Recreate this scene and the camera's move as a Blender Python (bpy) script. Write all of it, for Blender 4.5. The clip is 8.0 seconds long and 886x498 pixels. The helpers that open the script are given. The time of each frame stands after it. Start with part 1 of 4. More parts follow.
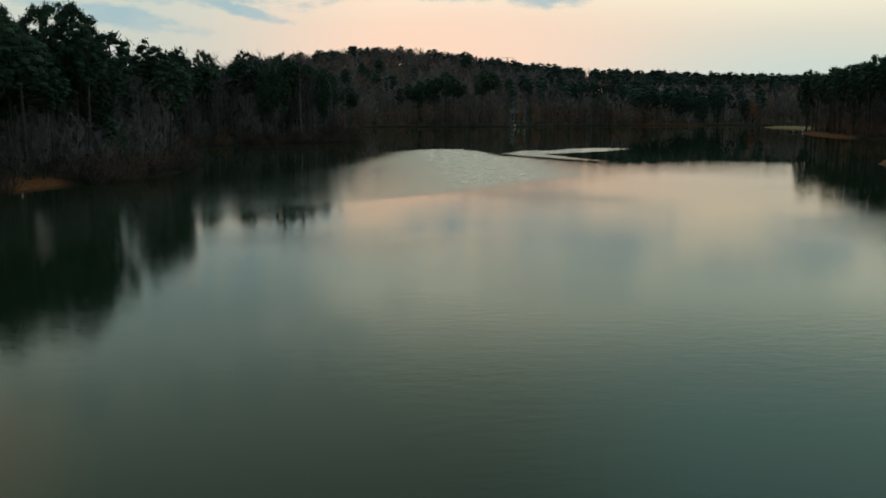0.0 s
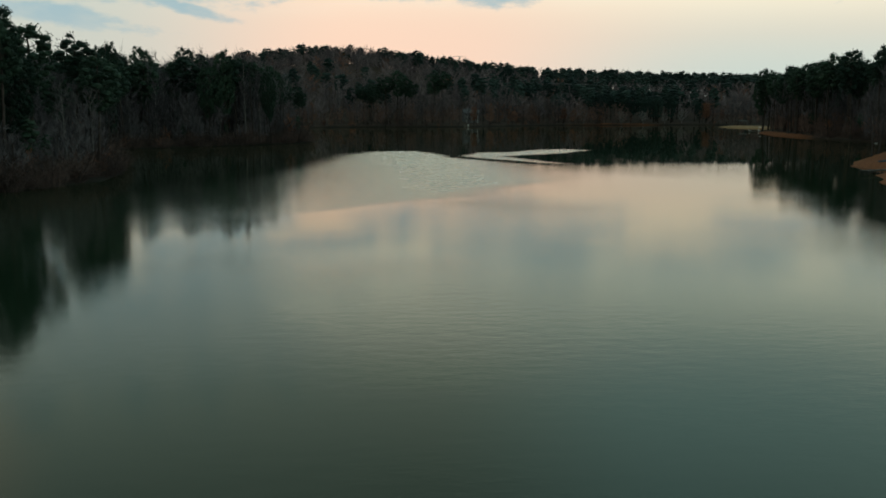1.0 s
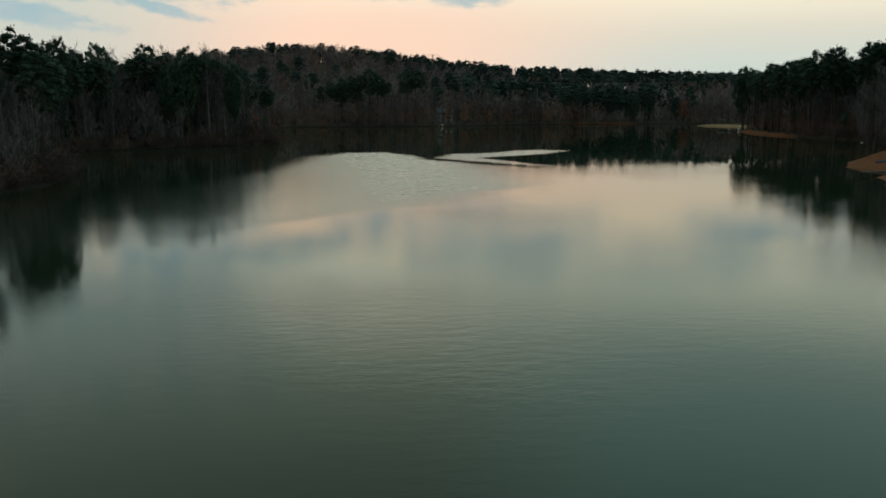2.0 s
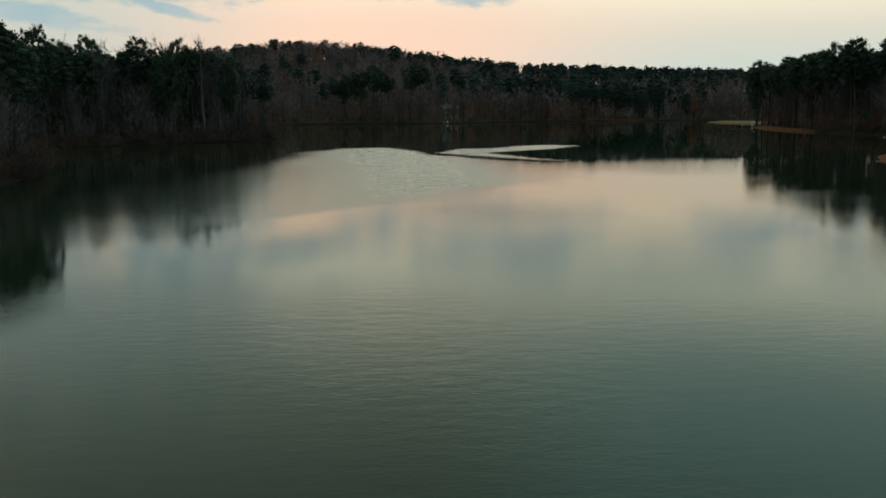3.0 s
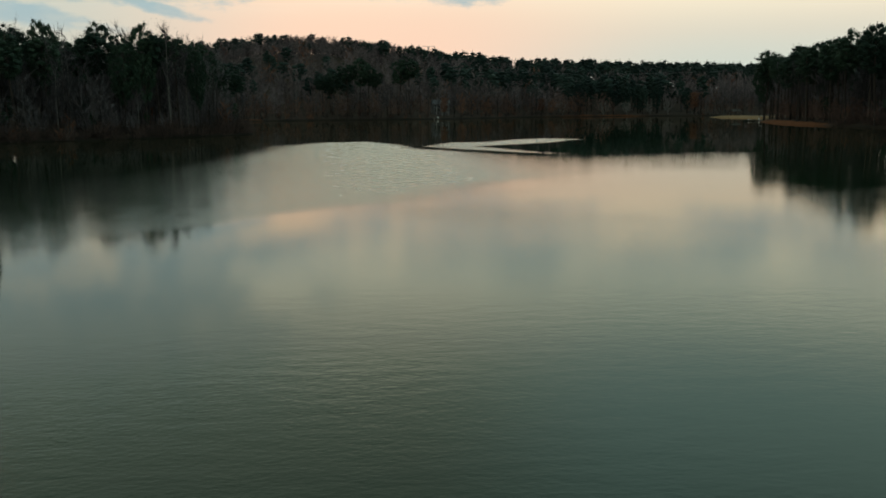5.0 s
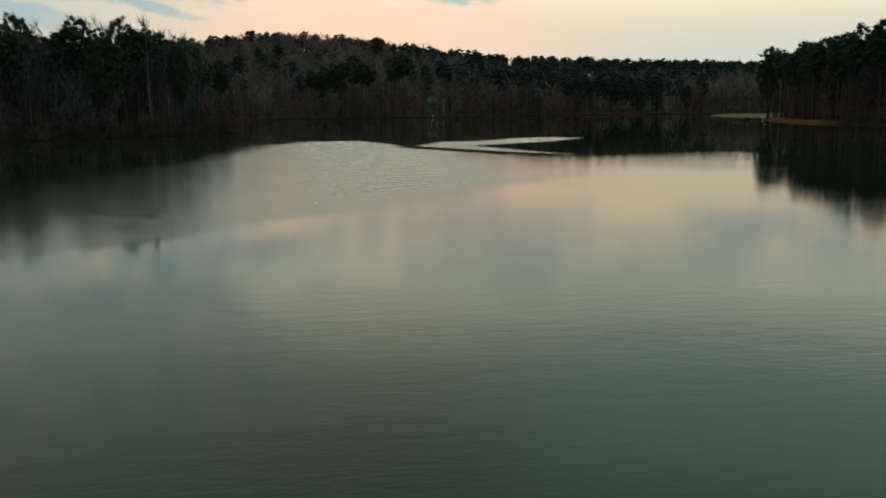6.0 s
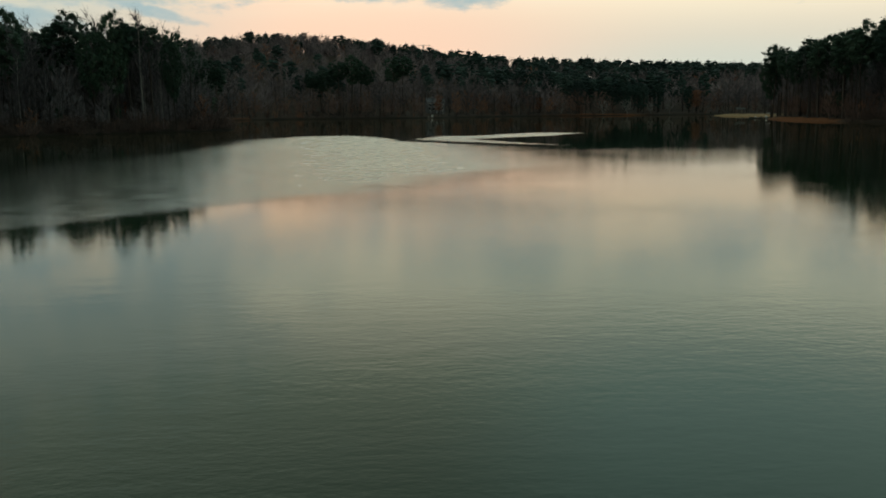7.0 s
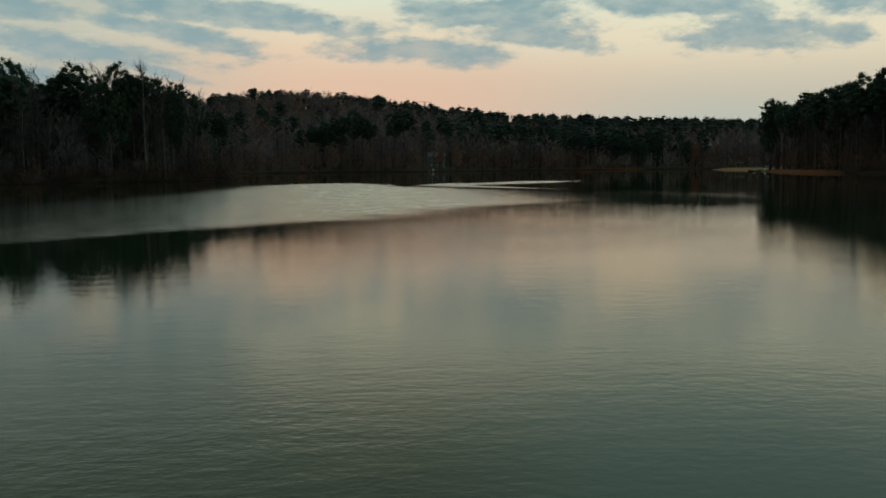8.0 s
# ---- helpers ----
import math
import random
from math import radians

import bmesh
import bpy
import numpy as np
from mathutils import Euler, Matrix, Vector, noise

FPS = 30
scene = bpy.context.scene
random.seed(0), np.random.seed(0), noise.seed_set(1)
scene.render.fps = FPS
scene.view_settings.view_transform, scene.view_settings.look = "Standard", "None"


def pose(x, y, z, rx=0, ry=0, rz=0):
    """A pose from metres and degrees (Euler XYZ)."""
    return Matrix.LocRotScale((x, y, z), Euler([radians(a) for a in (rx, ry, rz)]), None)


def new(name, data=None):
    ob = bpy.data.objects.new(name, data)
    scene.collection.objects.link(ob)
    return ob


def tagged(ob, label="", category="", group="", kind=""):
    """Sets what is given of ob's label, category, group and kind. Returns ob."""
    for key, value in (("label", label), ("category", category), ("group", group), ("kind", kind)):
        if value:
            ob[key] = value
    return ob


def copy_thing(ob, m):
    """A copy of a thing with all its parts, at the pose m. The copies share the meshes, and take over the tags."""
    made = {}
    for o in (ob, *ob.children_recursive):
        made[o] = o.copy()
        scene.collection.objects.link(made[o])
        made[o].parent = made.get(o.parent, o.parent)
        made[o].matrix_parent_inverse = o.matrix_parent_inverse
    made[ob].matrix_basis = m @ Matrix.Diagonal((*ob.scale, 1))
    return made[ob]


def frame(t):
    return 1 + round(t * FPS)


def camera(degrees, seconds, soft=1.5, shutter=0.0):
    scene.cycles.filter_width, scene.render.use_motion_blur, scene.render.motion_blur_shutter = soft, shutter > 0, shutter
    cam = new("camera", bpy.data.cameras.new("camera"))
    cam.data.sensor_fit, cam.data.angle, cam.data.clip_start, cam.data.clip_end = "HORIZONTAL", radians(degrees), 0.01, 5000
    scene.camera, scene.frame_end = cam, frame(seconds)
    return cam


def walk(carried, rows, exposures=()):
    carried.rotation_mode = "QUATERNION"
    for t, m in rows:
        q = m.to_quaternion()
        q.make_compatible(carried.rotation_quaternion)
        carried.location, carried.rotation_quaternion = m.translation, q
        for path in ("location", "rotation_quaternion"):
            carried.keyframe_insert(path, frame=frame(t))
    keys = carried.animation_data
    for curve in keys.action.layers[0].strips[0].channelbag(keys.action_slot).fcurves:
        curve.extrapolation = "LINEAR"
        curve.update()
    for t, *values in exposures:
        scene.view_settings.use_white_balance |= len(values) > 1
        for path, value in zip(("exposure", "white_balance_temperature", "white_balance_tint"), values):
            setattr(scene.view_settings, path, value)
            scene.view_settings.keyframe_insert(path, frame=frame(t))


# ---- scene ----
import itertools

cam = camera(52.0, 8.0, soft=1.7)
METRES, EYE, TILT, LEAN, TURN = 88.0, 14.3, -9.0, 0.0, 0.0
ROWS = [
    (0.0, 0.0, 0.0, 0.0, -0.0, 0.0, -0.0),
    (0.5, -0.0032, 0.0818, 0.0123, 0.09, -0.0, 0.02),
    (0.6, -0.0041, 0.0981, 0.0149, -0.56, -0.0, 0.1),
    (0.7, -0.005, 0.1143, 0.0177, -1.80, -0.02, 0.31),
    (0.8, -0.0058, 0.1305, 0.0205, -2.57, -0.03, 0.44),
    (0.9, -0.0064, 0.1466, 0.0234, -2.85, -0.04, 0.49),
    (1.0, -0.0068, 0.1625, 0.0263, -3.03, -0.04, 0.52),
    (1.5, -0.0054, 0.2396, 0.0416, -4.73, -0.1, 0.86),
    (3.0, 0.0225, 0.4601, 0.0499, -4.24, -0.12, 0.96),
    (3.5, 0.031, 0.5292, 0.0513, -4.1, -0.12, 0.94),
    (4.0, 0.0398, 0.5998, 0.0532, -4.41, -0.15, 1.03),
    (4.5, 0.0489, 0.6711, 0.0568, -4.56, -0.16, 1.11),
    (6.0, 0.0744, 0.8845, 0.0816, -4.95, -0.25, 1.25),
    (6.5, 0.0859, 0.9372, 0.0782, -4.9, -0.27, 1.21),
    (7.0, 0.0872, 0.9467, 0.0628, -4.9, 0.03, 1.25),
    (7.1, 0.0870, 0.9474, 0.0600, -4.9, 0.54, 1.24),
    (7.2, 0.0868, 0.9479, 0.0573, -4.89, 1.56, 1.23),
    (7.3, 0.0867, 0.9484, 0.0546, -4.88, 2.58, 1.22),
    (7.4, 0.0866, 0.9488, 0.0519, -4.87, 3.25, 1.21),
    (7.5, 0.0866, 0.9491, 0.0493, -4.86, 3.55, 1.2),
    (8.0, 0.0892, 0.9494, 0.0357, -4.83, 3.64, 1.2),
]
walk(cam, [(t, pose(0, 0, EYE, TILT, LEAN, TURN) @ pose(METRES * x, METRES * y, METRES * z, 90 + pitch, roll, yaw)) for t, x, y, z, yaw, pitch, roll in ROWS],
     exposures=[(0.0, 0.0, 6400, 8), (1.5, 0.0, 6450, 9), (4.5, 0.0, 6650, 10), (6.8, 0.0, 6850, 10), (7.3, 0.0, 6800, 10), (7.5, -0.42, 6800, 10), (8.0, -0.42, 6800, 10)])

# ---------------------------------------------------------------- sky: dusk, broken cloud, warm band ahead
world = bpy.data.worlds.new("dusk_sky")
scene.world = world
world.use_nodes = True


# bearing, height, half width, half height and slope of the cloud banks low over the far shore, and of one unseen bank
# higher up
CLOUD_BANKS = [
    (-0.145, 0.158, 0.17, 0.014, -0.09), (-0.37, 0.157, 0.07, 0.011, -0.05), (-0.30, 0.119, 0.11, 0.012, -0.10), (-0.37, 0.090, 0.10, 0.009, -0.13), (-0.18, 0.134, 0.075, 0.012, -0.15),
    (-0.245, 0.143, 0.035, 0.008, -0.10), (0.061, 0.121, 0.105, 0.013, -0.06), (0.154, 0.159, 0.095, 0.021, 0.0), (0.18, 0.135, 0.065, 0.010, -0.15), (0.33, 0.164, 0.11, 0.012, -0.06),
    (0.441, 0.129, 0.095, 0.019, -0.05), (0.54, 0.125, 0.035, 0.010, -0.05), (0.56, 0.156, 0.06, 0.014, -0.05),
    # the last, unseen above view, is added to darken the left water's reflection
    (-0.215, 0.098, 0.05, 0.006, -0.25), (-0.30, 0.24, 0.20, 0.065, 0.0),
]


class Graph:
    """A small helper that adds nodes to a tree and links them."""

    def __init__(self, tree):
        self.tree = tree

    def add(self, kind, **settings):
        node = self.tree.nodes.new(kind)
        for key, value in settings.items():
            setattr(node, key, value)
        return node

    def link(self, out, into):
        self.tree.links.new(out, into)

    def math(self, op, a, b=None, clamp=False):
        node = self.add("ShaderNodeMath", operation=op, use_clamp=clamp)
        for i, v in enumerate((a, b)):
            if v is None:
                continue
            if isinstance(v, (int, float)):
                node.inputs[i].default_value = v
            else:
                self.link(v, node.inputs[i])
        return node.outputs[0]

    def mix(self, fac, a, b):
        node = self.add("ShaderNodeMix", data_type="RGBA")
        for i, v in ((0, fac), (6, a), (7, b)):
            if isinstance(v, (int, float)):
                node.inputs[i].default_value = v
            elif isinstance(v, tuple):
                node.inputs[i].default_value = (*v, 1)
            else:
                self.link(v, node.inputs[i])
        return node.outputs[2]

    def step(self, value, lo, hi, a=0.0, b=1.0):
        node = self.add("ShaderNodeMapRange", interpolation_type="SMOOTHSTEP")
        self.link(value, node.inputs[0])
        for i, v in enumerate((lo, hi, a, b)):
            node.inputs[i + 1].default_value = v
        return node.outputs[0]

    def noise(self, vector, scale, detail=4.0, rough=0.55, stretch=None):
        if stretch:
            m = self.add("ShaderNodeMapping")
            m.inputs["Scale"].default_value = stretch
            self.link(vector, m.inputs[0])
            vector = m.outputs[0]
        node = self.add("ShaderNodeTexNoise")
        node.inputs["Scale"].default_value = scale
        node.inputs["Detail"].default_value = detail
        node.inputs["Roughness"].default_value = rough
        self.link(vector, node.inputs["Vector"])
        return node.outputs[0]

    def ramp(self, value, stops):
        node = self.add("ShaderNodeValToRGB")
        self.link(value, node.inputs[0])
        el = node.color_ramp.elements
        while len(el) < len(stops):
            el.new(0.5)
        for e, (at, c) in zip(el, stops):
            e.position, e.color = at, (*c, 1)
        return node.outputs[0]


def build_sky():
    world.node_tree.nodes.clear()
    g = Graph(world.node_tree)
    way = g.add("ShaderNodeTexCoord").outputs["Generated"]
    split = g.add("ShaderNodeSeparateXYZ")
    g.link(way, split.inputs[0])
    x, y, z = split.outputs
    zc = g.math("MAXIMUM", z, 0.0)
    clear = g.add("ShaderNodeTexSky", sky_type="NISHITA", sun_disc=False, sun_elevation=radians(1.0), sun_rotation=radians(-4.0), air_density=1.3, dust_density=2.0)
    base = g.ramp(zc, [(0.0, (0.68, 0.68, 0.62)), (0.07, (0.92, 0.77, 0.60)), (0.13, (1.14, 1.04, 0.78)), (0.18, (0.96, 1.12, 0.95)), (0.3, (0.365, 0.515, 0.45)), (0.52, (0.155, 0.26, 0.228)), (0.75, (0.27, 0.38, 0.38)), (1.0, (0.32, 0.43, 0.44))])
    # the warm glow lies ahead, a little to the left; to the right it turns pale green-blue
    side = g.step(x, 0.06, 0.38)
    low = g.step(z, 0.19, 0.055)
    glow = g.math("MULTIPLY", g.math("MULTIPLY", g.math("SUBTRACT", 1.0, side), g.step(x, -0.5, -0.08, 0.3, 1.0)), low)
    warm = g.mix(glow, base, (0.98, 0.73, 0.575))
    cool = g.mix(g.math("MULTIPLY", g.math("MULTIPLY", side, g.step(z, 0.14, 0.02)), 0.85), warm, (0.62, 0.73, 0.67))
    cool = g.mix(g.math("MULTIPLY", g.step(x, 0.02, 0.3, 0.0, 0.85), g.math("MULTIPLY", g.step(z, 0.17, 0.32), g.step(z, 0.75, 0.5))), cool, (0.36, 0.67, 0.665))
    cool = g.mix(g.math("MULTIPLY", g.step(x, -0.04, -0.32, 0.0, 0.85), g.step(z, 0.3, 0.15)), cool, (0.57, 0.655, 0.60))
    cool = g.mix(g.math("MULTIPLY", g.step(x, -0.32, -0.44, 0.0, 0.8), g.math("MULTIPLY", g.step(z, 0.2, 0.3), g.step(z, 0.55, 0.4))), cool, (0.50, 0.52, 0.40))
    ahead = g.step(y, -0.5, 0.7, 0.65, 1.0)
    lit = g.add("ShaderNodeMix", data_type="RGBA", blend_type="MULTIPLY")
    lit.inputs[0].default_value = 1.0
    g.link(cool, lit.inputs[6])
    g.link(ahead, lit.inputs[7])
    faint = g.mix(0.9, clear.outputs[0], (0.0, 0.0, 0.0))
    sky = g.mix(0.93, faint, lit.outputs[2])
    # cloud sheet, seen from below
    flat = g.add("ShaderNodeCombineXYZ")
    rise = g.math("ADD", zc, 0.05)
    g.link(g.math("DIVIDE", x, rise), flat.inputs[0])
    g.link(g.math("DIVIDE", y, rise), flat.inputs[1])
    veil = g.noise(flat.outputs[0], 0.55, 5.0, 0.6, (0.6, 0.9, 1.0))
    sky = g.mix(g.math("MULTIPLY", g.step(veil, 0.40, 0.62), g.math("MULTIPLY", g.step(z, 0.085, 0.14, 0.0, 0.6), g.step(z, 0.32, 0.12, 0.1, 1.0))), sky, (0.93, 0.92, 0.75))
    tint = g.ramp(zc, [(0.0, (0.50, 0.56, 0.56)), (0.15, (0.30, 0.49, 0.555)), (0.3, (0.165, 0.345, 0.37)), (0.6, (0.12, 0.20, 0.20)), (1.0, (0.20, 0.27, 0.28))])
    # banks of grey-blue cloud low ahead, with ragged edges; higher up the sheet is broken at random
    upright = g.add("ShaderNodeCombineXYZ")
    g.link(g.math("DIVIDE", x, g.math("MAXIMUM", y, 0.2)), upright.inputs[0])
    g.link(g.math("MULTIPLY", z, 2.6), upright.inputs[1])
    ragged = g.noise(upright.outputs[0], 13.0, 6.0, 0.6)
    torn = g.noise(upright.outputs[0], 46.0, 5.0, 0.6)
    billow = g.noise(upright.outputs[0], 24.0, 4.0, 0.55)
    bearing = g.math("DIVIDE", x, g.math("MAXIMUM", y, 0.2))
    forward = g.step(y, 0.3, 0.6)
    bank = None
    for at, up, wide, tall, slope in CLOUD_BANKS:
        along = g.math("SUBTRACT", bearing, at)
        u = g.math("DIVIDE", along, wide)
        v = g.math("DIVIDE", g.math("SUBTRACT", g.math("SUBTRACT", z, up), g.math("MULTIPLY", along, slope)), tall)
        r = g.math("ADD", g.math("MULTIPLY", u, u), g.math("MULTIPLY", v, v))
        bank = r if bank is None else g.math("MINIMUM", bank, r)
    rough_edge = g.math("ADD", g.math("MULTIPLY", g.math("SUBTRACT", ragged, 0.5), -3.0), g.math("MULTIPLY", g.math("SUBTRACT", torn, 0.5), -1.0))
    near_bank = g.math("ADD", g.math("SQRT", bank), rough_edge)
    dense = g.step(billow, 0.3, 0.65, 0.62, 0.92)
    cover = g.math("MULTIPLY", g.math("MULTIPLY", g.step(near_bank, 1.45, 0.6), g.math("MULTIPLY", dense, g.step(z, 0.19, 0.24, 1.0, 0.62))), forward)
    n1 = g.noise(flat.outputs[0], 0.85, 7.0, 0.52, (0.8, 0.75, 1.0))
    cover = g.math("MAXIMUM", cover, g.math("MULTIPLY", g.step(n1, 0.46, 0.57), g.step(z, 0.36, 0.5, 0.0, 0.6)))
    sky = g.mix(cover, sky, tint)
    bg = g.add("ShaderNodeBackground")
    g.link(sky, bg.inputs[0])
    bg.inputs[1].default_value = 1.0
    out = g.add("ShaderNodeOutputWorld")
    g.link(bg.outputs[0], out.inputs[0])


build_sky()


# ---------------------------------------------------------------- materials
def material(name, build):
    m = bpy.data.materials.new(name)
    m.use_nodes = True
    m.node_tree.nodes.clear()
    g = Graph(m.node_tree)
    bsdf = g.add("ShaderNodeBsdfPrincipled")
    out = g.add("ShaderNodeOutputMaterial")
    g.link(bsdf.outputs[0], out.inputs[0])
    build(g, bsdf, out)
    return m


def bump(g, bsdf, height, strength, distance):
    b = g.add("ShaderNodeBump")
    b.inputs["Strength"].default_value = strength
    b.inputs["Distance"].default_value = distance
    g.link(height, b.inputs["Height"])
    g.link(b.outputs[0], bsdf.inputs["Normal"])


def plain(dark, light, scale, rough=0.85, relief=0.3, distance=0.02, spread=0.0, metal=0.0):
    """Two tones over coarse and fine grain, with some change from one object or leaf to the next."""

    def build(g, bsdf, out):
        co = g.add("ShaderNodeTexCoord").outputs["Object"]
        coarse = g.noise(co, scale, 3.0)
        fine = g.noise(co, scale * 9.0, 3.0)
        v = g.math("ADD", g.math("MULTIPLY", coarse, 0.6), g.math("MULTIPLY", fine, 0.4))
        if spread:
            one = g.add("ShaderNodeObjectInfo").outputs["Random"]
            isle = g.add("ShaderNodeNewGeometry").outputs["Random Per Island"]
            tree = g.add("ShaderNodeAttribute", attribute_name="tone").outputs["Fac"]
            both = g.math("ADD", g.math("ADD", g.math("MULTIPLY", one, 0.7), g.math("MULTIPLY", isle, 0.25)), g.math("MULTIPLY", tree, 0.8))
            v = g.math("ADD", v, g.math("MULTIPLY", g.math("SUBTRACT", both, 0.5), spread))
        g.link(g.mix(g.step(v, 0.3, 0.7), dark, light), bsdf.inputs["Base Color"])
        bsdf.inputs["Roughness"].default_value = rough
        bsdf.inputs["Metallic"].default_value = metal
        bsdf.inputs["Specular IOR Level"].default_value = 0.25
        if relief:
            bump(g, bsdf, fine, relief, distance)

    return build


MAT_NEEDLE = material("pine_needles", plain((0.011, 0.030, 0.019), (0.033, 0.064, 0.039), 0.4, 0.7, 0.0, spread=0.7))
MAT_PINEBARK = material("pine_bark", plain((0.026, 0.021, 0.019), (0.08, 0.063, 0.054), 1.5, 0.95, 0.6, spread=0.3))
MAT_BARK = material("grey_bark", plain((0.026, 0.023, 0.022), (0.07, 0.062, 0.058), 1.2, 0.95, 0.5, spread=0.5))
MAT_PALEBARK = material("pale_bark", plain((0.14, 0.13, 0.12), (0.30, 0.285, 0.265), 1.0, 0.9, 0.4))
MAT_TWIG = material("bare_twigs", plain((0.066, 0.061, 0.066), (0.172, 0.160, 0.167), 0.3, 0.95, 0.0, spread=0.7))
# paler twigs for the hill woods: distance haze put into the colour
MAT_HAZETWIG = material("hill_twigs", plain((0.135, 0.113, 0.119), (0.262, 0.215, 0.219), 0.3, 0.95, 0.0, spread=0.7))
# far pines' needles, tinted towards blue to paint in the haze of distance
MAT_HAZENEEDLE = material("hill_pine_needles", plain((0.010, 0.027, 0.023), (0.032, 0.060, 0.048), 0.4, 0.75, 0.0, spread=0.6))
MAT_RUSSET = material("russet_leaves", plain((0.15, 0.068, 0.042), (0.30, 0.14, 0.085), 0.4, 0.85, 0.0, spread=0.6))
MAT_THICKET = material("far_thicket_twigs", plain((0.088, 0.055, 0.048), (0.21, 0.132, 0.11), 0.4, 0.95, 0.0, spread=0.7))
MAT_BRUSH = material("dry_brush", plain((0.06, 0.043, 0.039), (0.15, 0.104, 0.09), 0.4, 0.95, 0.0, spread=0.7))
MAT_TIMBER = material("weathered_timber", plain((0.13, 0.11, 0.09), (0.30, 0.27, 0.23), 1.5, 0.85, 0.4))
MAT_WETTIMBER = material("dark_wet_timber", plain((0.03, 0.026, 0.022), (0.09, 0.078, 0.065), 1.5, 0.7, 0.4))
MAT_WHITE = material("white_paint", plain((0.66, 0.66, 0.64), (0.82, 0.82, 0.80), 0.8, 0.5, 0.1))
MAT_BLUEHULL = material("blue_hull", plain((0.05, 0.085, 0.12), (0.09, 0.14, 0.19), 0.8, 0.4, 0.1))
MAT_DARKHULL = material("dark_hull", plain((0.02, 0.025, 0.025), (0.05, 0.055, 0.055), 0.8, 0.45, 0.1))
MAT_ROOF = material("grey_roof", plain((0.08, 0.08, 0.085), (0.16, 0.16, 0.165), 1.0, 0.9, 0.4))
MAT_SIDING = material("grey_siding", plain((0.12, 0.123, 0.128), (0.19, 0.193, 0.198), 0.6, 0.8, 0.2))
MAT_STEEL = material("galvanised_steel", plain((0.25, 0.26, 0.27), (0.42, 0.43, 0.44), 0.5, 0.5, 0.1, metal=0.7))


def build_glass(g, bsdf, out):
    bsdf.inputs["Base Color"].default_value = (0.02, 0.025, 0.03, 1)
    bsdf.inputs["Roughness"].default_value = 0.08


MAT_GLASS = material("window_glass", build_glass)


def build_ground(g, bsdf, out):
    co = g.add("ShaderNodeTexCoord").outputs["Object"]
    litter = g.noise(co, 0.11, 5.0)
    fine = g.noise(co, 1.7, 5.0, 0.65)
    brown = g.mix(g.step(g.math("ADD", g.math("MULTIPLY", litter, 0.6), g.math("MULTIPLY", fine, 0.4)), 0.35, 0.65), (0.038, 0.028, 0.022), (0.09, 0.06, 0.042))
    grass = g.mix(g.step(fine, 0.35, 0.65), (0.15, 0.053, 0.021), (0.28, 0.105, 0.042))
    sand = g.mix(g.step(fine, 0.35, 0.65), (0.30, 0.185, 0.092), (0.44, 0.285, 0.15))
    dry = g.add("ShaderNodeAttribute", attribute_name="dry_grass").outputs["Fac"]
    bar = g.add("ShaderNodeAttribute", attribute_name="sand").outputs["Fac"]
    c = g.mix(g.step(g.math("ADD", dry, g.math("MULTIPLY", g.math("SUBTRACT", litter, 0.5), 0.8)), 0.3, 0.6), brown, grass)
    c = g.mix(bar, c, sand)
    # painted shade of the undercut bank, darkening the ground beside the water
    lip_shade = g.add("ShaderNodeAttribute", attribute_name="wet_mud").outputs["Fac"]
    c = g.mix(lip_shade, c, (0.022, 0.017, 0.013))
    g.link(c, bsdf.inputs["Base Color"])
    bsdf.inputs["Roughness"].default_value = 0.95
    bsdf.inputs["Specular IOR Level"].default_value = 0.15
    bump(g, bsdf, fine, 0.6, 0.15)


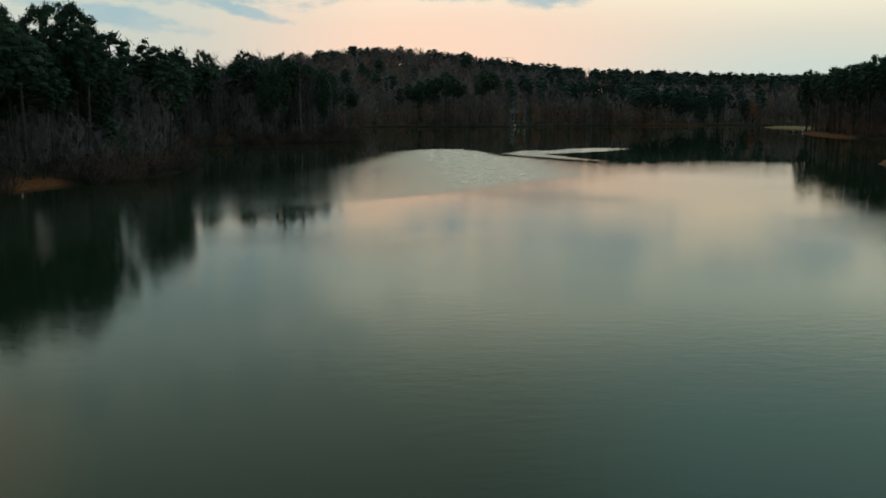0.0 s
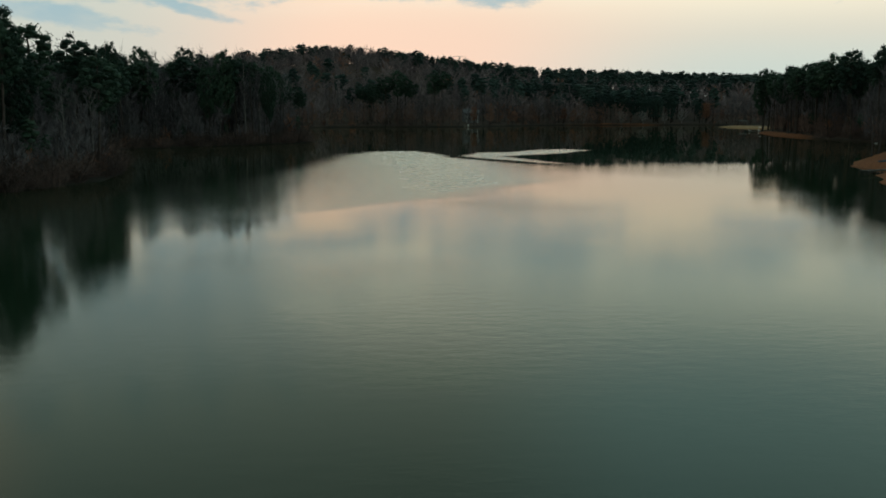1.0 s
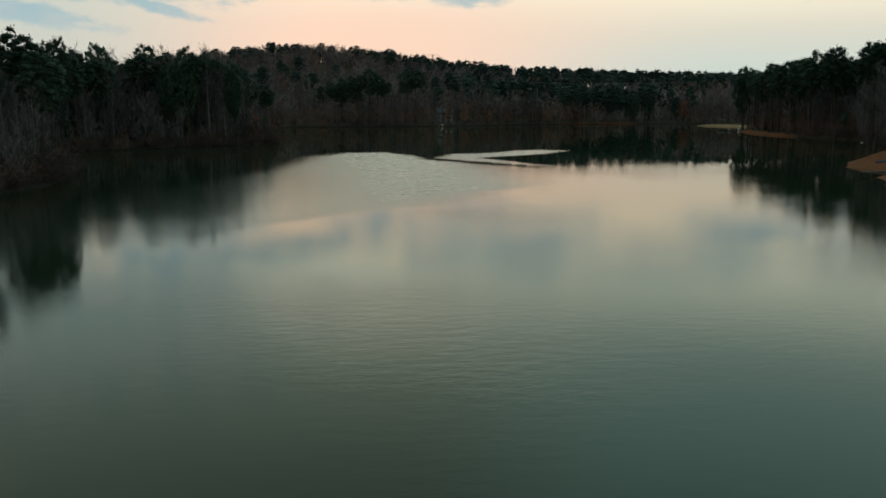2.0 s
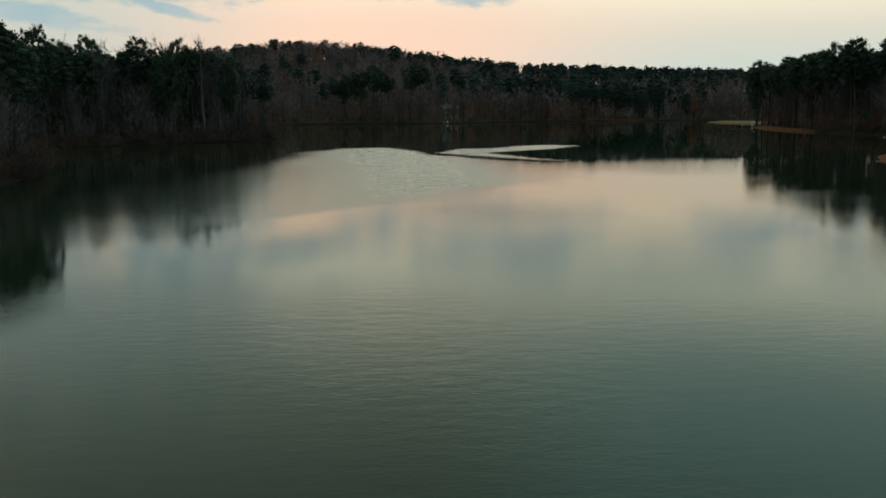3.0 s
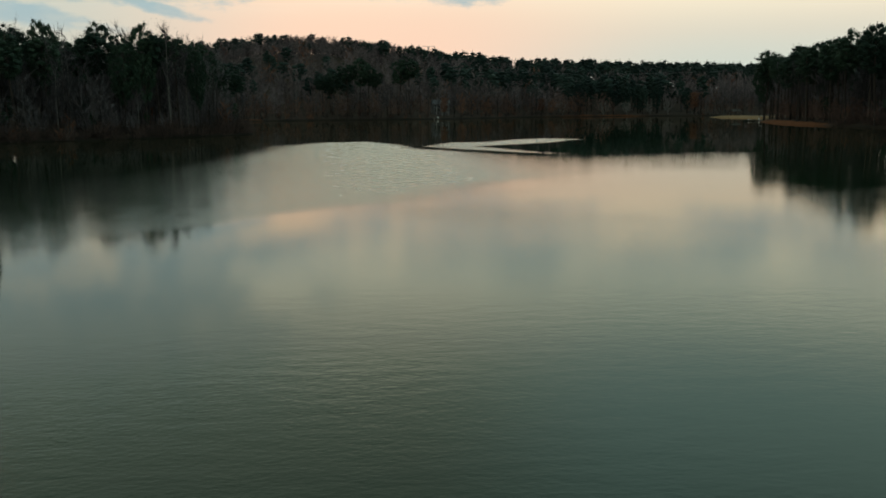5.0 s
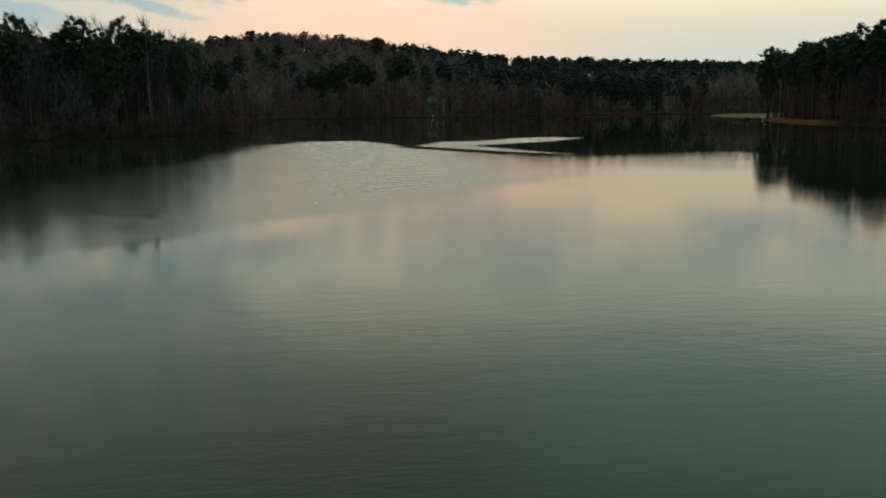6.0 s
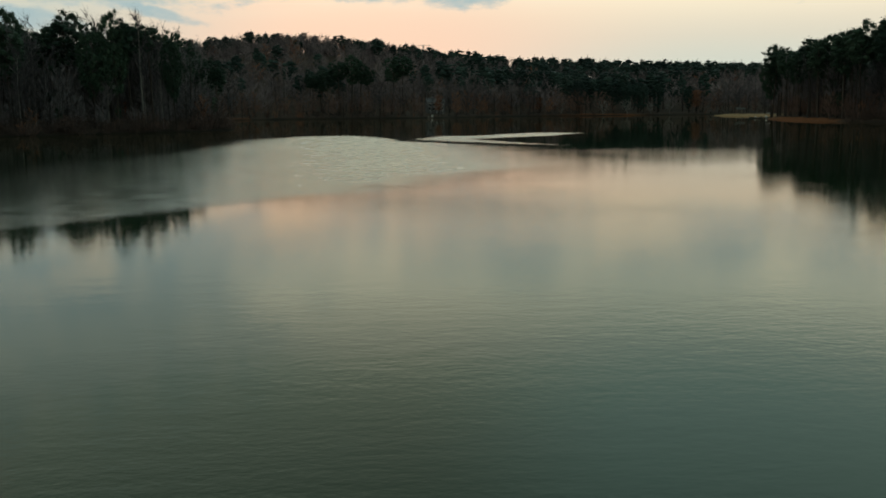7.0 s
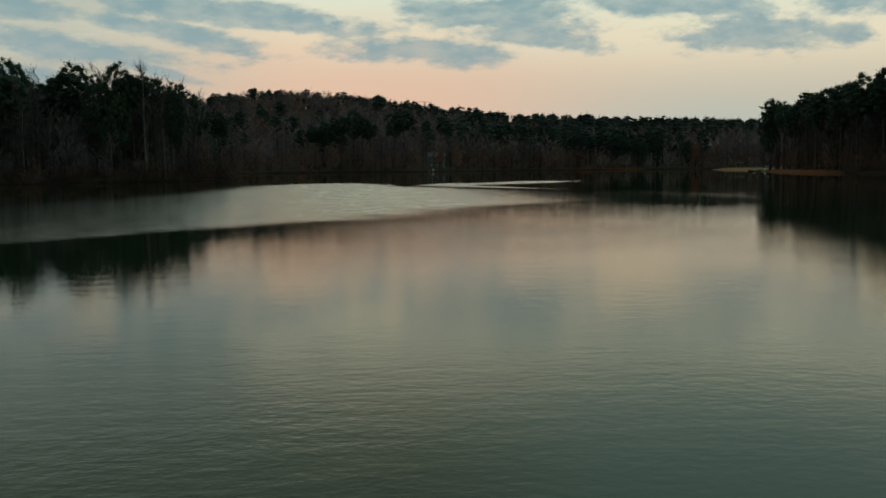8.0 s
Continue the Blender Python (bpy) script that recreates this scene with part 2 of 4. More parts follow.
def build_water(g, bsdf, out):
    """Murky green body under a mirror skin that ruffles into fine ripples where the breeze touches it."""
    g.tree.nodes.remove(bsdf)
    co = g.add("ShaderNodeTexCoord").outputs["Object"]
    ruffled = g.add("ShaderNodeAttribute", attribute_name="ruffled").outputs["Fac"]
    patch = g.noise(co, 0.02, 3.0)
    murk = g.noise(co, 0.012, 3.0)
    body = g.add("ShaderNodeBsdfDiffuse")
    g.link(g.mix(g.step(murk, 0.35, 0.65), (0.012, 0.026, 0.014), (0.020, 0.037, 0.020)), body.inputs["Color"])
    split = g.add("ShaderNodeSeparateXYZ")
    g.link(co, split.inputs[0])
    x, y = split.outputs[0], split.outputs[1]
    west_lee = g.math("MULTIPLY", g.step(x, 14.0, -4.0, 0.0, 0.6), g.step(y, 92.0, 116.0))
    east_lee = g.math("MULTIPLY", g.step(x, 30.0, 50.0, 0.0, 0.6), g.math("MULTIPLY", g.step(y, 100.0, 125.0), g.step(y, 196.0, 174.0)))
    point_lee = g.step(x, 68.0, 90.0, 0.0, 0.6)
    lee = g.math("MAXIMUM", g.math("MAXIMUM", west_lee, east_lee), point_lee)
    breeze = g.math("MULTIPLY", g.step(y, 275.0, 80.0, 0.12, 1.0), g.math("SUBTRACT", 1.0, lee))
    speck = g.noise(co, 0.8, 3.0, 0.6, (0.5, 1.0, 1.0))
    wave = g.noise(co, 1.1, 3.0, 0.55, (0.5, 1.0, 1.0))
    chop = g.noise(co, 4.2, 3.0, 0.6, (0.75, 1.0, 1.0))
    swell = g.noise(co, 0.16, 2.0, 0.5)
    h = g.math("ADD", g.math("MULTIPLY", wave, 0.9), g.math("MULTIPLY", chop, 0.6))
    amount = g.math("ADD", g.math("MULTIPLY", g.step(patch, 0.4, 0.7, 0.3, 1.0), g.math("MULTIPLY", breeze, g.step(y, 58.0, 105.0, 0.75, 1.3))), g.math("MULTIPLY", ruffled, 0.16))
    h = g.math("ADD", g.math("MULTIPLY", h, amount), g.math("MULTIPLY", swell, 0.08))
    ripple = g.add("ShaderNodeBump")
    ripple.inputs["Strength"].default_value = 0.36
    ripple.inputs["Distance"].default_value = 0.06
    g.link(h, ripple.inputs["Height"])
    skin = g.add("ShaderNodeBsdfAnisotropic")
    skin.inputs["Color"].default_value = (1.0, 0.935, 0.865, 1)
    r = g.math("ADD", g.math("MULTIPLY", g.math("MULTIPLY", ruffled, g.step(speck, 0.3, 0.7, 0.75, 1.25)), 0.24), g.step(patch, 0.35, 0.7, 0.010, 0.022))
    g.link(g.math("ADD", r, g.math("MULTIPLY", breeze, 0.024)), skin.inputs["Roughness"])
    edge = g.add("ShaderNodeFresnel")
    edge.inputs["IOR"].default_value = 1.345
    for node in (skin, edge):
        g.link(ripple.outputs[0], node.inputs["Normal"])
    both = g.add("ShaderNodeMixShader")
    g.link(edge.outputs[0], both.inputs[0])
    g.link(body.outputs[0], both.inputs[1])
    g.link(skin.outputs[0], both.inputs[2])
    g.link(both.outputs[0], out.inputs[0])


MAT_GROUND = material("leaf_litter_ground", build_ground)
MAT_WATER = material("lake_water", build_water)

# ---------------------------------------------------------------- the lie of the land
WEST_SHORE = [(-70, -260), (-78, 60), (-73, 142), (-69, 162), (-62, 173), (-57, 193), (-58, 210), (-66, 240), (-84, 270), (-95, 298), (-91, 315), (-83, 322), (-69, 333), (-52, 346), (-38, 357), (-32, 370)]
NORTH_SHORE = [(-38, 395), (-62, 450), (-80, 520), (-76, 575), (-50, 600), (-20, 609), (48, 611), (108, 650), (153, 650), (199, 655), (240, 650), (262, 628), (240, 600), (222, 606), (208, 596), (218, 574), (226, 555), (212, 520)]
EAST_SHORE = [(197, 497), (184, 470), (176, 430), (179, 395), (183, 360), (180, 320), (160, 285), (138, 262), (126, 251), (116, 241), (108, 226), (106, 214), (110, 208), (108, 201), (99, 196), (92, 184), (89, 174), (90, 140), (105, 60), (115, -260)]
LAKE = np.array(WEST_SHORE + NORTH_SHORE + EAST_SHORE, float)
RUFFLED = np.array([(-72, 40), (-66, 120), (-56, 160), (-46, 186), (-36, 212), (-29, 245), (-23, 285), (-12, 305), (8, 303), (13, 284), (17, 268), (23, 250), (31, 238), (42, 225), (46, 210), (42, 188), (21, 170), (14, 159), (8, 153.5), (1, 149), (-5, 143.5), (-11, 137), (-18, 127), (-24, 117), (-29, 103), (-33, 92), (-38, 75), (-42, 40)], float)
EAST_BREEZE = np.array([(36, 150), (55, 168), (76, 176), (66, 150), (50, 126), (34, 130)], float)
SLIVER = np.array([(18, 271), (25, 291), (34, 292), (43, 304), (53, 311), (62, 302), (51, 286), (34, 273), (30, 268), (35, 254), (43, 234), (33, 246), (24, 258)], float)


def signed(points, polygon):
    """Distance of each point from a polygon's edge; minus inside."""
    best = np.full(len(points), 1e9)
    inside = np.zeros(len(points), bool)
    for a, b in zip(polygon, np.roll(polygon, -1, axis=0)):
        e = b - a
        w = points - a
        s = np.clip((w @ e) / (e @ e), 0, 1)
        best = np.minimum(best, np.hypot(*(w - s[:, None] * e).T))
        cross = (a[1] > points[:, 1]) != (b[1] > points[:, 1])
        xs = a[0] + (points[:, 1] - a[1]) / (e[1] if e[1] else 1e-9) * e[0]
        inside ^= cross & (points[:, 0] < xs)
    return np.where(inside, -best, best)


def smooth(v, lo, hi):
    s = np.clip((v - lo) / (hi - lo), 0, 1)
    return s * s * (3 - 2 * s)


def wobble(x, y):
    return 0.9 * np.sin(x * 0.31 + 1.3 * np.sin(y * 0.17)) + 0.7 * np.sin(y * 0.43 + 1.1 * np.sin(x * 0.23)) + 0.4 * np.sin(x * 1.1 + y * 0.9)


def height(points):
    """Height of the ground over the water."""
    p = np.atleast_2d(np.asarray(points, float))
    x, y = p.T
    d = signed(p, LAKE) + wobble(x, y) * 0.8
    land = np.where(d < 0, np.maximum(d * 0.3, -2.5), 0.3 * np.minimum(d, 3.0) + 0.055 * np.clip(d - 3.0, 0, 90))
    away = smooth(d, 0, 60)
    hill = 33 * np.exp(-(((x + 55) / 135) ** 2) - ((y - 850) / 140) ** 2)
    ridge = 19.5 * smooth(y, 680, 950) * (1 - 0.35 * smooth(x, 150, 500))
    left = 10 * smooth(-x, 90, 300)
    mound = 1.8 * np.exp(-(((x - 127) / 9) ** 2) - ((y - 236) / 11) ** 2)
    return land + away * (hill + ridge + left) + np.where(d > 0, mound * smooth(d, 0, 8), 0) + 0.25 * wobble(x * 0.4, y * 0.4) * smooth(d, 2, 20)


def link_mesh(name, verts, faces, mats, slots=None, parent=None, label="", flat=True):
    """A mesh object from arrays of corners and of triangles or quads."""
    me = bpy.data.meshes.new(name)
    n = faces.shape[1]
    me.vertices.add(len(verts))
    me.vertices.foreach_set("co", np.asarray(verts, np.float32).ravel())
    me.loops.add(faces.size)
    me.loops.foreach_set("vertex_index", faces.astype(np.int32).ravel())
    me.polygons.add(len(faces))
    me.polygons.foreach_set("loop_start", np.arange(0, faces.size, n, dtype=np.int32))
    me.polygons.foreach_set("use_smooth", np.full(len(faces), not flat))
    for m in mats:
        me.materials.append(m)
    if slots is not None:
        me.polygons.foreach_set("material_index", slots.astype(np.int32))
    me.update(calc_edges=True)
    me.validate()
    ob = new(name, me)
    ob.parent = parent
    if label:
        ob["label"] = label
    return ob


def axis(lo, hi, step, far):
    """Even steps between lo and hi, growing ones out to far."""
    inner = np.arange(lo, hi + 0.1, step)
    reach, s = [], step
    at = 0.0
    while at < far:
        s *= 1.35
        at += s
        reach.append(at)
    reach = np.array(reach)
    return np.concatenate([lo - reach[::-1], inner, hi + reach])


def sheet(xs, ys):
    gx, gy = np.meshgrid(xs, ys)
    pts = np.stack([gx.ravel(), gy.ravel()], 1)
    w = len(xs)
    i = (np.arange(len(ys) - 1)[:, None] * w + np.arange(w - 1)[None, :]).ravel()
    return pts, np.stack([i, i + 1, i + w + 1, i + w], 1)


def add_attribute(ob, name, values):
    a = ob.data.attributes.new(name, "FLOAT", "POINT")
    a.data.foreach_set("value", values.astype(np.float32))


pts, quads = sheet(axis(-190, 330, 4.0, 3600), axis(60, 680, 4.0, 3600))
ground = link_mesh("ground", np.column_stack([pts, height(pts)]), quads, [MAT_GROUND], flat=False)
tagged(ground, "brown leaf-littered woodland ground sloping down to the lake", "ground", kind="structure")


def near(points, x, y, rx, ry):
    return np.exp(-((points[:, 0] - x) / rx) ** 2 - ((points[:, 1] - y) / ry) ** 2)


dist = signed(pts, LAKE)
rim = smooth(12 - dist, 0, 8)
dry = near(pts, -72, 158, 7, 9) * 1.2 + near(pts, 125, 225, 26, 32) * 1.3 + near(pts, 100, 189, 18, 22) * 1.2 + rim * (near(pts, 182, 440, 30, 45) * 0.75 + near(pts, 160, 652, 45, 8) * 0.8 + near(pts, -62, 592, 10, 9) * 1.4)
add_attribute(ground, "dry_grass", np.clip(dry, 0, 1))
# dark line along the waterline: shade under the bank's lip, painted on the ground
lip_shade = smooth(4.0 - dist, 0, 3) * (1 - np.clip(near(pts, 222, 580, 26, 34) * 1.5 + near(pts, 182, 440, 20, 60) * 1.3 + near(pts, 112, 215, 26, 40) * 1.5 + near(pts, 97, 187, 16, 20) * 1.5 + near(pts, -72, 158, 5, 8) * 1.5, 0, 1))
add_attribute(ground, "wet_mud", lip_shade)
add_attribute(ground, "sand", np.clip(smooth(9 - dist, 0, 5) * (near(pts, 222, 580, 22, 30) * 1.5 + near(pts, 203, 500, 6, 16) * 0.3) + 0.4 * near(pts, 238, 515, 20, 50), 0, 1))

pts, quads = sheet(np.concatenate([np.arange(-120, -80, 4.0), np.arange(-80, 80, 2.0), np.arange(80, 280, 4.0)]), np.concatenate([np.arange(-270, 40, 10.0), np.arange(40, 130, 3.0), np.arange(130, 320, 2.0), np.arange(320, 680, 5.0)]))
water = link_mesh("water", np.column_stack([pts, np.zeros(len(pts))]), quads, [MAT_WATER], flat=False)
tagged(water, "calm dark green lake water mirroring the dusk sky", "lake", kind="structure")
wob = np.stack([wobble(pts[:, 0] * 0.5, pts[:, 1] * 0.5), wobble(pts[:, 1] * 0.4, pts[:, 0] * 0.4)], 1) * 1.0
ruff = smooth(-signed(pts + wob, RUFFLED), -1.5, (3.0 + 9.0 * smooth(pts[:, 0], -12, 8) * smooth(200 - pts[:, 1], 0, 30) + 13.0 * smooth(-8 - 0.1 * (200 - pts[:, 1]) - pts[:, 0], -6, 14)) * np.where(pts[:, 1] < 160, 0.6, 1.0)) * smooth(60 - pts[:, 0], 15, 50) + 0.78 * smooth(-signed(pts + wob * 0.4, SLIVER), -2, 2)
ruff *= 0.26 + 0.74 * smooth(pts[:, 0] + 0.12 * (pts[:, 1] - 200), -40, 14)
ruff += 0.2 * smooth(-signed(pts + wob, EAST_BREEZE), -1, 12)
add_attribute(water, "ruffled", np.clip(ruff, 0, 1))


# ---------------------------------------------------------------- trees
def unit(rng, n):
    v = rng.normal(size=(n, 3))
    return v / np.linalg.norm(v, axis=1)[:, None]


def tube(path, radii, sides):
    """A tapered, closed limb along a path."""
    path = np.asarray(path, float)
    radii = np.asarray(radii, float)
    n = len(path)
    d = np.gradient(path, axis=0)
    d /= np.linalg.norm(d, axis=1)[:, None] + 1e-9
    ref = np.where(np.abs(d[:, 2:3]) > 0.9, np.array([[1.0, 0, 0]]), np.array([[0, 0, 1.0]]))
    u = np.cross(d, ref)
    u /= np.linalg.norm(u, axis=1)[:, None] + 1e-9
    v = np.cross(d, u)
    a = np.linspace(0, 2 * math.pi, sides, endpoint=False)
    ring = path[:, None] + radii[:, None, None] * (np.cos(a)[None, :, None] * u[:, None] + np.sin(a)[None, :, None] * v[:, None])
    verts = ring.reshape(-1, 3)
    tris = []
    for i in range(n - 1):
        for j in range(sides):
            p, q = i * sides + j, i * sides + (j + 1) % sides
            tris += [(p, q, q + sides), (p, q + sides, p + sides)]
    return verts, np.array(tris, int)


def join(pieces):
    verts, tris, at = [], [], 0
    for v, t in pieces:
        verts.append(v)
        tris.append(t + at)
        at += len(v)
    return (np.concatenate(verts), np.concatenate(tris)) if verts else (np.zeros((0, 3)), np.zeros((0, 3), int))


def flakes(rng, centres, size, count, squash=0.6, leaf=0.45, fat=0.5):
    """Tufts: a loose ball of small leaf blades round each centre."""
    c = np.repeat(centres, count, axis=0)
    r = np.repeat(size, count)
    out = unit(rng, len(c)) * (rng.random(len(c)) ** 0.45)[:, None] * r[:, None]
    out[:, 2] *= squash
    mid = c + out
    a = unit(rng, len(c)) * (leaf * r * rng.uniform(0.7, 1.3, len(c)))[:, None]
    b = unit(rng, len(c)) * (leaf * fat * r * rng.uniform(0.7, 1.3, len(c)))[:, None]
    v = np.stack([mid - a, mid + a * 0.9 + b, mid + a * 0.2 - b], 1).reshape(-1, 3)
    return v, np.arange(len(v)).reshape(-1, 3)


def twenty():
    """Corners and faces of a twenty-sided solid."""
    g = (1 + math.sqrt(5)) / 2
    v = np.array([p for a in (-1, 1) for b in (-g, g) for p in ((0, a, b), (a, b, 0), (b, 0, a))], float)
    v /= np.linalg.norm(v[0])
    near_by = np.linalg.norm(v[:, None] - v[None], axis=2) < 1.1
    f = [(i, j, k) for i, j, k in itertools.combinations(range(12), 3) if near_by[i, j] and near_by[j, k] and near_by[i, k]]
    f = [t if np.dot(np.cross(v[t[1]] - v[t[0]], v[t[2]] - v[t[0]]), v[t[0]]) > 0 else t[::-1] for t in f]
    return v, np.array(f, int)


SOLID_V, SOLID_F = twenty()


def puffs(rng, centres, size, tufts, needle, squash=0.8):
    """Needle clumps: an uneven dense heart in each, bristling with short tufts that point outwards."""
    n = len(centres)
    heart = centres[:, None] + SOLID_V[None] * (size[:, None] * rng.uniform(0.36, 0.68, (n, 12)))[:, :, None] * np.array([1, 1, squash])
    tris = (SOLID_F[None] + 12 * np.arange(n)[:, None, None]).reshape(-1, 3)
    c = np.repeat(centres, tufts, axis=0)
    r = np.repeat(size, tufts)
    out = unit(rng, len(c))
    mid = c + out * (r * rng.uniform(0.35, 0.95, len(c)))[:, None] * np.array([1, 1, squash])
    way = out * 0.8 + unit(rng, len(c)) * 0.7 + np.array([0, 0, 0.2])
    way *= (needle * rng.uniform(0.6, 1.3, len(c)) / (np.linalg.norm(way, axis=1) + 1e-9))[:, None]
    side = np.cross(way, unit(rng, len(c)))
    side *= (0.34 * needle / (np.linalg.norm(side, axis=1) + 1e-9))[:, None]
    blades = np.stack([mid - side, mid + side, mid + way], 1).reshape(-1, 3)
    return join([(heart.reshape(-1, 3), tris), (blades, np.arange(len(blades)).reshape(-1, 3))])


def slivers(rng, start, end, width):
    """Twigs: long thin blades from start to end."""
    d = end - start
    side = np.cross(d, unit(rng, len(d)))
    side /= np.linalg.norm(side, axis=1)[:, None] + 1e-9
    v = np.stack([start - side * width, start + side * width, end], 1).reshape(-1, 3)
    return v, np.arange(len(v)).reshape(-1, 3)


def pine(seed, tall=27.0, base=0.45, spread=4.4, clumps=64, tufts=38, sides=6, light=False, needle=0.4, knobs=8, thin=0.06):
    """Loblolly pine: straight trunk, limbs, and a domed crown of needle clumps with an uneven, knobbly outline. Returns (trunk, crown)."""
    rng = np.random.default_rng(seed)
    zs = np.linspace(0, tall * 0.93, 4 if light else 8)
    bend = rng.normal(size=2) * 0.5
    path = np.stack([bend[0] * np.sin(zs / tall * 3), bend[1] * np.sin(zs / tall * 2.3), zs], 1)
    path[0, 2] = -0.8
    rad = 0.34 * (1 - zs / tall) ** 0.75 + 0.03
    rad[0] *= 1.35
    wood = [tube(path, rad, sides)]
    half = tall * (0.97 - base) / 2
    full = light or base < 0.1
    k = np.arange(clumps)
    u = 1 - 2 * (k + 0.5) / clumps
    a = k * 2.39996 + rng.uniform(-0.25, 0.25, clumps)
    ways = np.stack([np.sqrt(1 - u * u) * np.cos(a), np.sqrt(1 - u * u) * np.sin(a), u], 1)
    swell = np.exp(-((np.arccos(np.clip(ways @ unit(rng, knobs).T, -1, 1)) / 0.5) ** 2)).max(axis=1)
    reach = (0.70 + 0.24 * swell) * rng.uniform(0.92, 1.06, clumps)
    reach[rng.random(clumps) < 0.16] *= 0.55
    size = 1.32 * math.sqrt(4 * (spread * spread + 2 * spread * half) / 3 / clumps) * rng.uniform(0.55, 1.25, clumps)
    wide = (spread - 0.3 * size) * (1.0 if full else 0.8 + 0.32 * np.clip((u + 0.9) / 1.2, 0, 1))
    axis_at = np.stack([np.interp(tall * base + half * (1 + u), zs, path[:, i]) for i in (0, 1)], 1)
    spots = np.column_stack([axis_at + ways[:, :2] * (wide * reach)[:, None], tall * base + half + ways[:, 2] * reach * np.where(u > 0, half - 0.35 * size, half * 0.85)])
    keep = rng.random(clumps) > thin + (0.1 if full else 0.4) * np.clip(-u, 0, 1)
    if not light:
        for q in spots[keep][::4]:
            z = max(q[2] - 0.35 * np.hypot(*q[:2]) - 0.3, 2.0)
            low = np.array([np.interp(z, zs, path[:, 0]), np.interp(z, zs, path[:, 1]), z])
            wood.append(tube([low, (low + q) / 2 + np.array([0, 0, -0.15]), q], [0.085, 0.06, 0.02], 3))
    trunk, crown = join(wood), puffs(rng, spots[keep], size[keep], tufts, needle, 0.66)
    stretch = np.array([1.0, 1.0, tall / crown[0][:, 2].max()])
    return (trunk[0] * stretch, trunk[1]), (crown[0] * stretch, crown[1])


def bare(seed, tall=24.0, spread=4.5, limbs=14, forks=5, twigs=11, sides=6, slim=1.0, low=0.2, light=False, width=0.04, length=1.0):
    """Leafless broadleaf tree in winter: upswept limbs that fork into a haze of fine twigs under a domed outline."""
    rng = np.random.default_rng(seed)
    zs = np.linspace(0, tall * 0.88, 4 if light else 8)
    bend = rng.normal(size=2) * 0.6
    path = np.stack([bend[0] * np.sin(zs / tall * 3), bend[1] * np.sin(zs / tall * 2.3), zs], 1)
    path[0, 2] = -0.8
    rad = slim * 0.24 * (1 - zs / tall) ** 0.8 + 0.02
    rad[0] *= 1.4
    wood, roots, tips = [tube(path, rad, sides)], [], []
    for k in range(limbs):
        g = (k + rng.random()) / limbs
        a = k * 2.4 + rng.uniform(-0.7, 0.7)
        reach = spread * math.sqrt(max(0.08, 1 - ((g - 0.42) / 0.66) ** 2)) * rng.uniform(0.75, 1.1)
        top = tall * (low + 0.12 + (0.86 - low) * g)
        start = max(0.6 * low * tall, top - reach * rng.uniform(0.9, 1.6))
        o = np.array([np.interp(start, zs, path[:, 0]), np.interp(start, zs, path[:, 1]), start])
        e = np.array([o[0] + reach * math.cos(a), o[1] + reach * math.sin(a), top])
        m = o + (e - o) * 0.5 + np.array([math.cos(a), math.sin(a), -0.4]) * 0.13 * reach
        if not light:
            wood.append(tube([o, m, e], [0.06 * slim + 0.02, 0.045, 0.012], 3))
        roots.append(o), tips.append(e)
    roots, tips = np.array(roots), np.array(tips)
    o, d = np.repeat(roots, forks, axis=0), np.repeat(tips - roots, forks, axis=0)
    long = np.linalg.norm(d, axis=1)[:, None]
    fork_from = o + d * rng.uniform(0.25, 1.0, (len(o), 1))
    fork_way = d / long * 0.7 + unit(rng, len(o)) * 0.75 + np.array([0, 0, 0.3])
    fork_to = fork_from + fork_way * rng.uniform(0.25, 0.5, (len(o), 1)) * long
    o, d = np.repeat(fork_from, twigs, axis=0), np.repeat(fork_to - fork_from, twigs, axis=0)
    starts = o + d * rng.uniform(0.0, 1.0, (len(o), 1))
    way = d / (np.linalg.norm(d, axis=1)[:, None] + 1e-9) * 0.8 + unit(rng, len(o)) * 0.6 + np.array([0, 0, 0.35])
    ends = starts + way * rng.uniform(0.9, 2.2, (len(o), 1)) * length
    fine = [slivers(rng, fork_from, fork_to, width * 1.5), slivers(rng, starts, ends, width)]
    if light:
        fine.append(slivers(rng, roots, tips, width * 1.6))
    return join(wood), join(fine)


def bush(seed, tall=3.2, wide=2.2, stems=22, twigs=22):
    """Leafless waterside brush: many stems out of one stool, with a domed haze of twigs."""
    rng = np.random.default_rng(seed)
    fine, roots, ways = [], [], []
    for k in range(stems):
        a, g = k * 2.4, math.sqrt((k + 0.5) / stems)
        o = np.array([math.cos(a) * 0.3 * wide * g, math.sin(a) * 0.3 * wide * g, -0.3])
        d = np.array([math.cos(a) * 0.85 * wide * g, math.sin(a) * 0.85 * wide * g, 0.3 + tall * math.sqrt(1.02 - 0.8 * g * g)]) * rng.uniform(0.75, 1.0)
        fine.append(tube([o, o + d * 0.5 + rng.normal(size=3) * 0.1, o + d], [0.035, 0.025, 0.008], 3))
        roots.append(o), ways.append(d)
    o, d = np.repeat(np.array(roots), twigs, axis=0), np.repeat(np.array(ways), twigs, axis=0)
    starts = o + d * rng.uniform(0.15, 1.0, (len(o), 1))
    ends = starts + (d / np.linalg.norm(d, axis=1)[:, None] * 0.5 + unit(rng, len(o)) * 0.75) * rng.uniform(0.4, 1.0, (len(o), 1))
    return join(fine), slivers(rng, starts, ends, 0.03)


def plant(kind, pair, trunk_mat, crown_mat, names=("trunk", "crown")):
    """A tree as a thing: an empty at its foot with trunk and crown under it."""
    root = new(kind)
    for part_name, (v, t), m in zip(names, pair, (trunk_mat, crown_mat)):
        link_mesh(part_name, v, t, [m], parent=root)
    return root


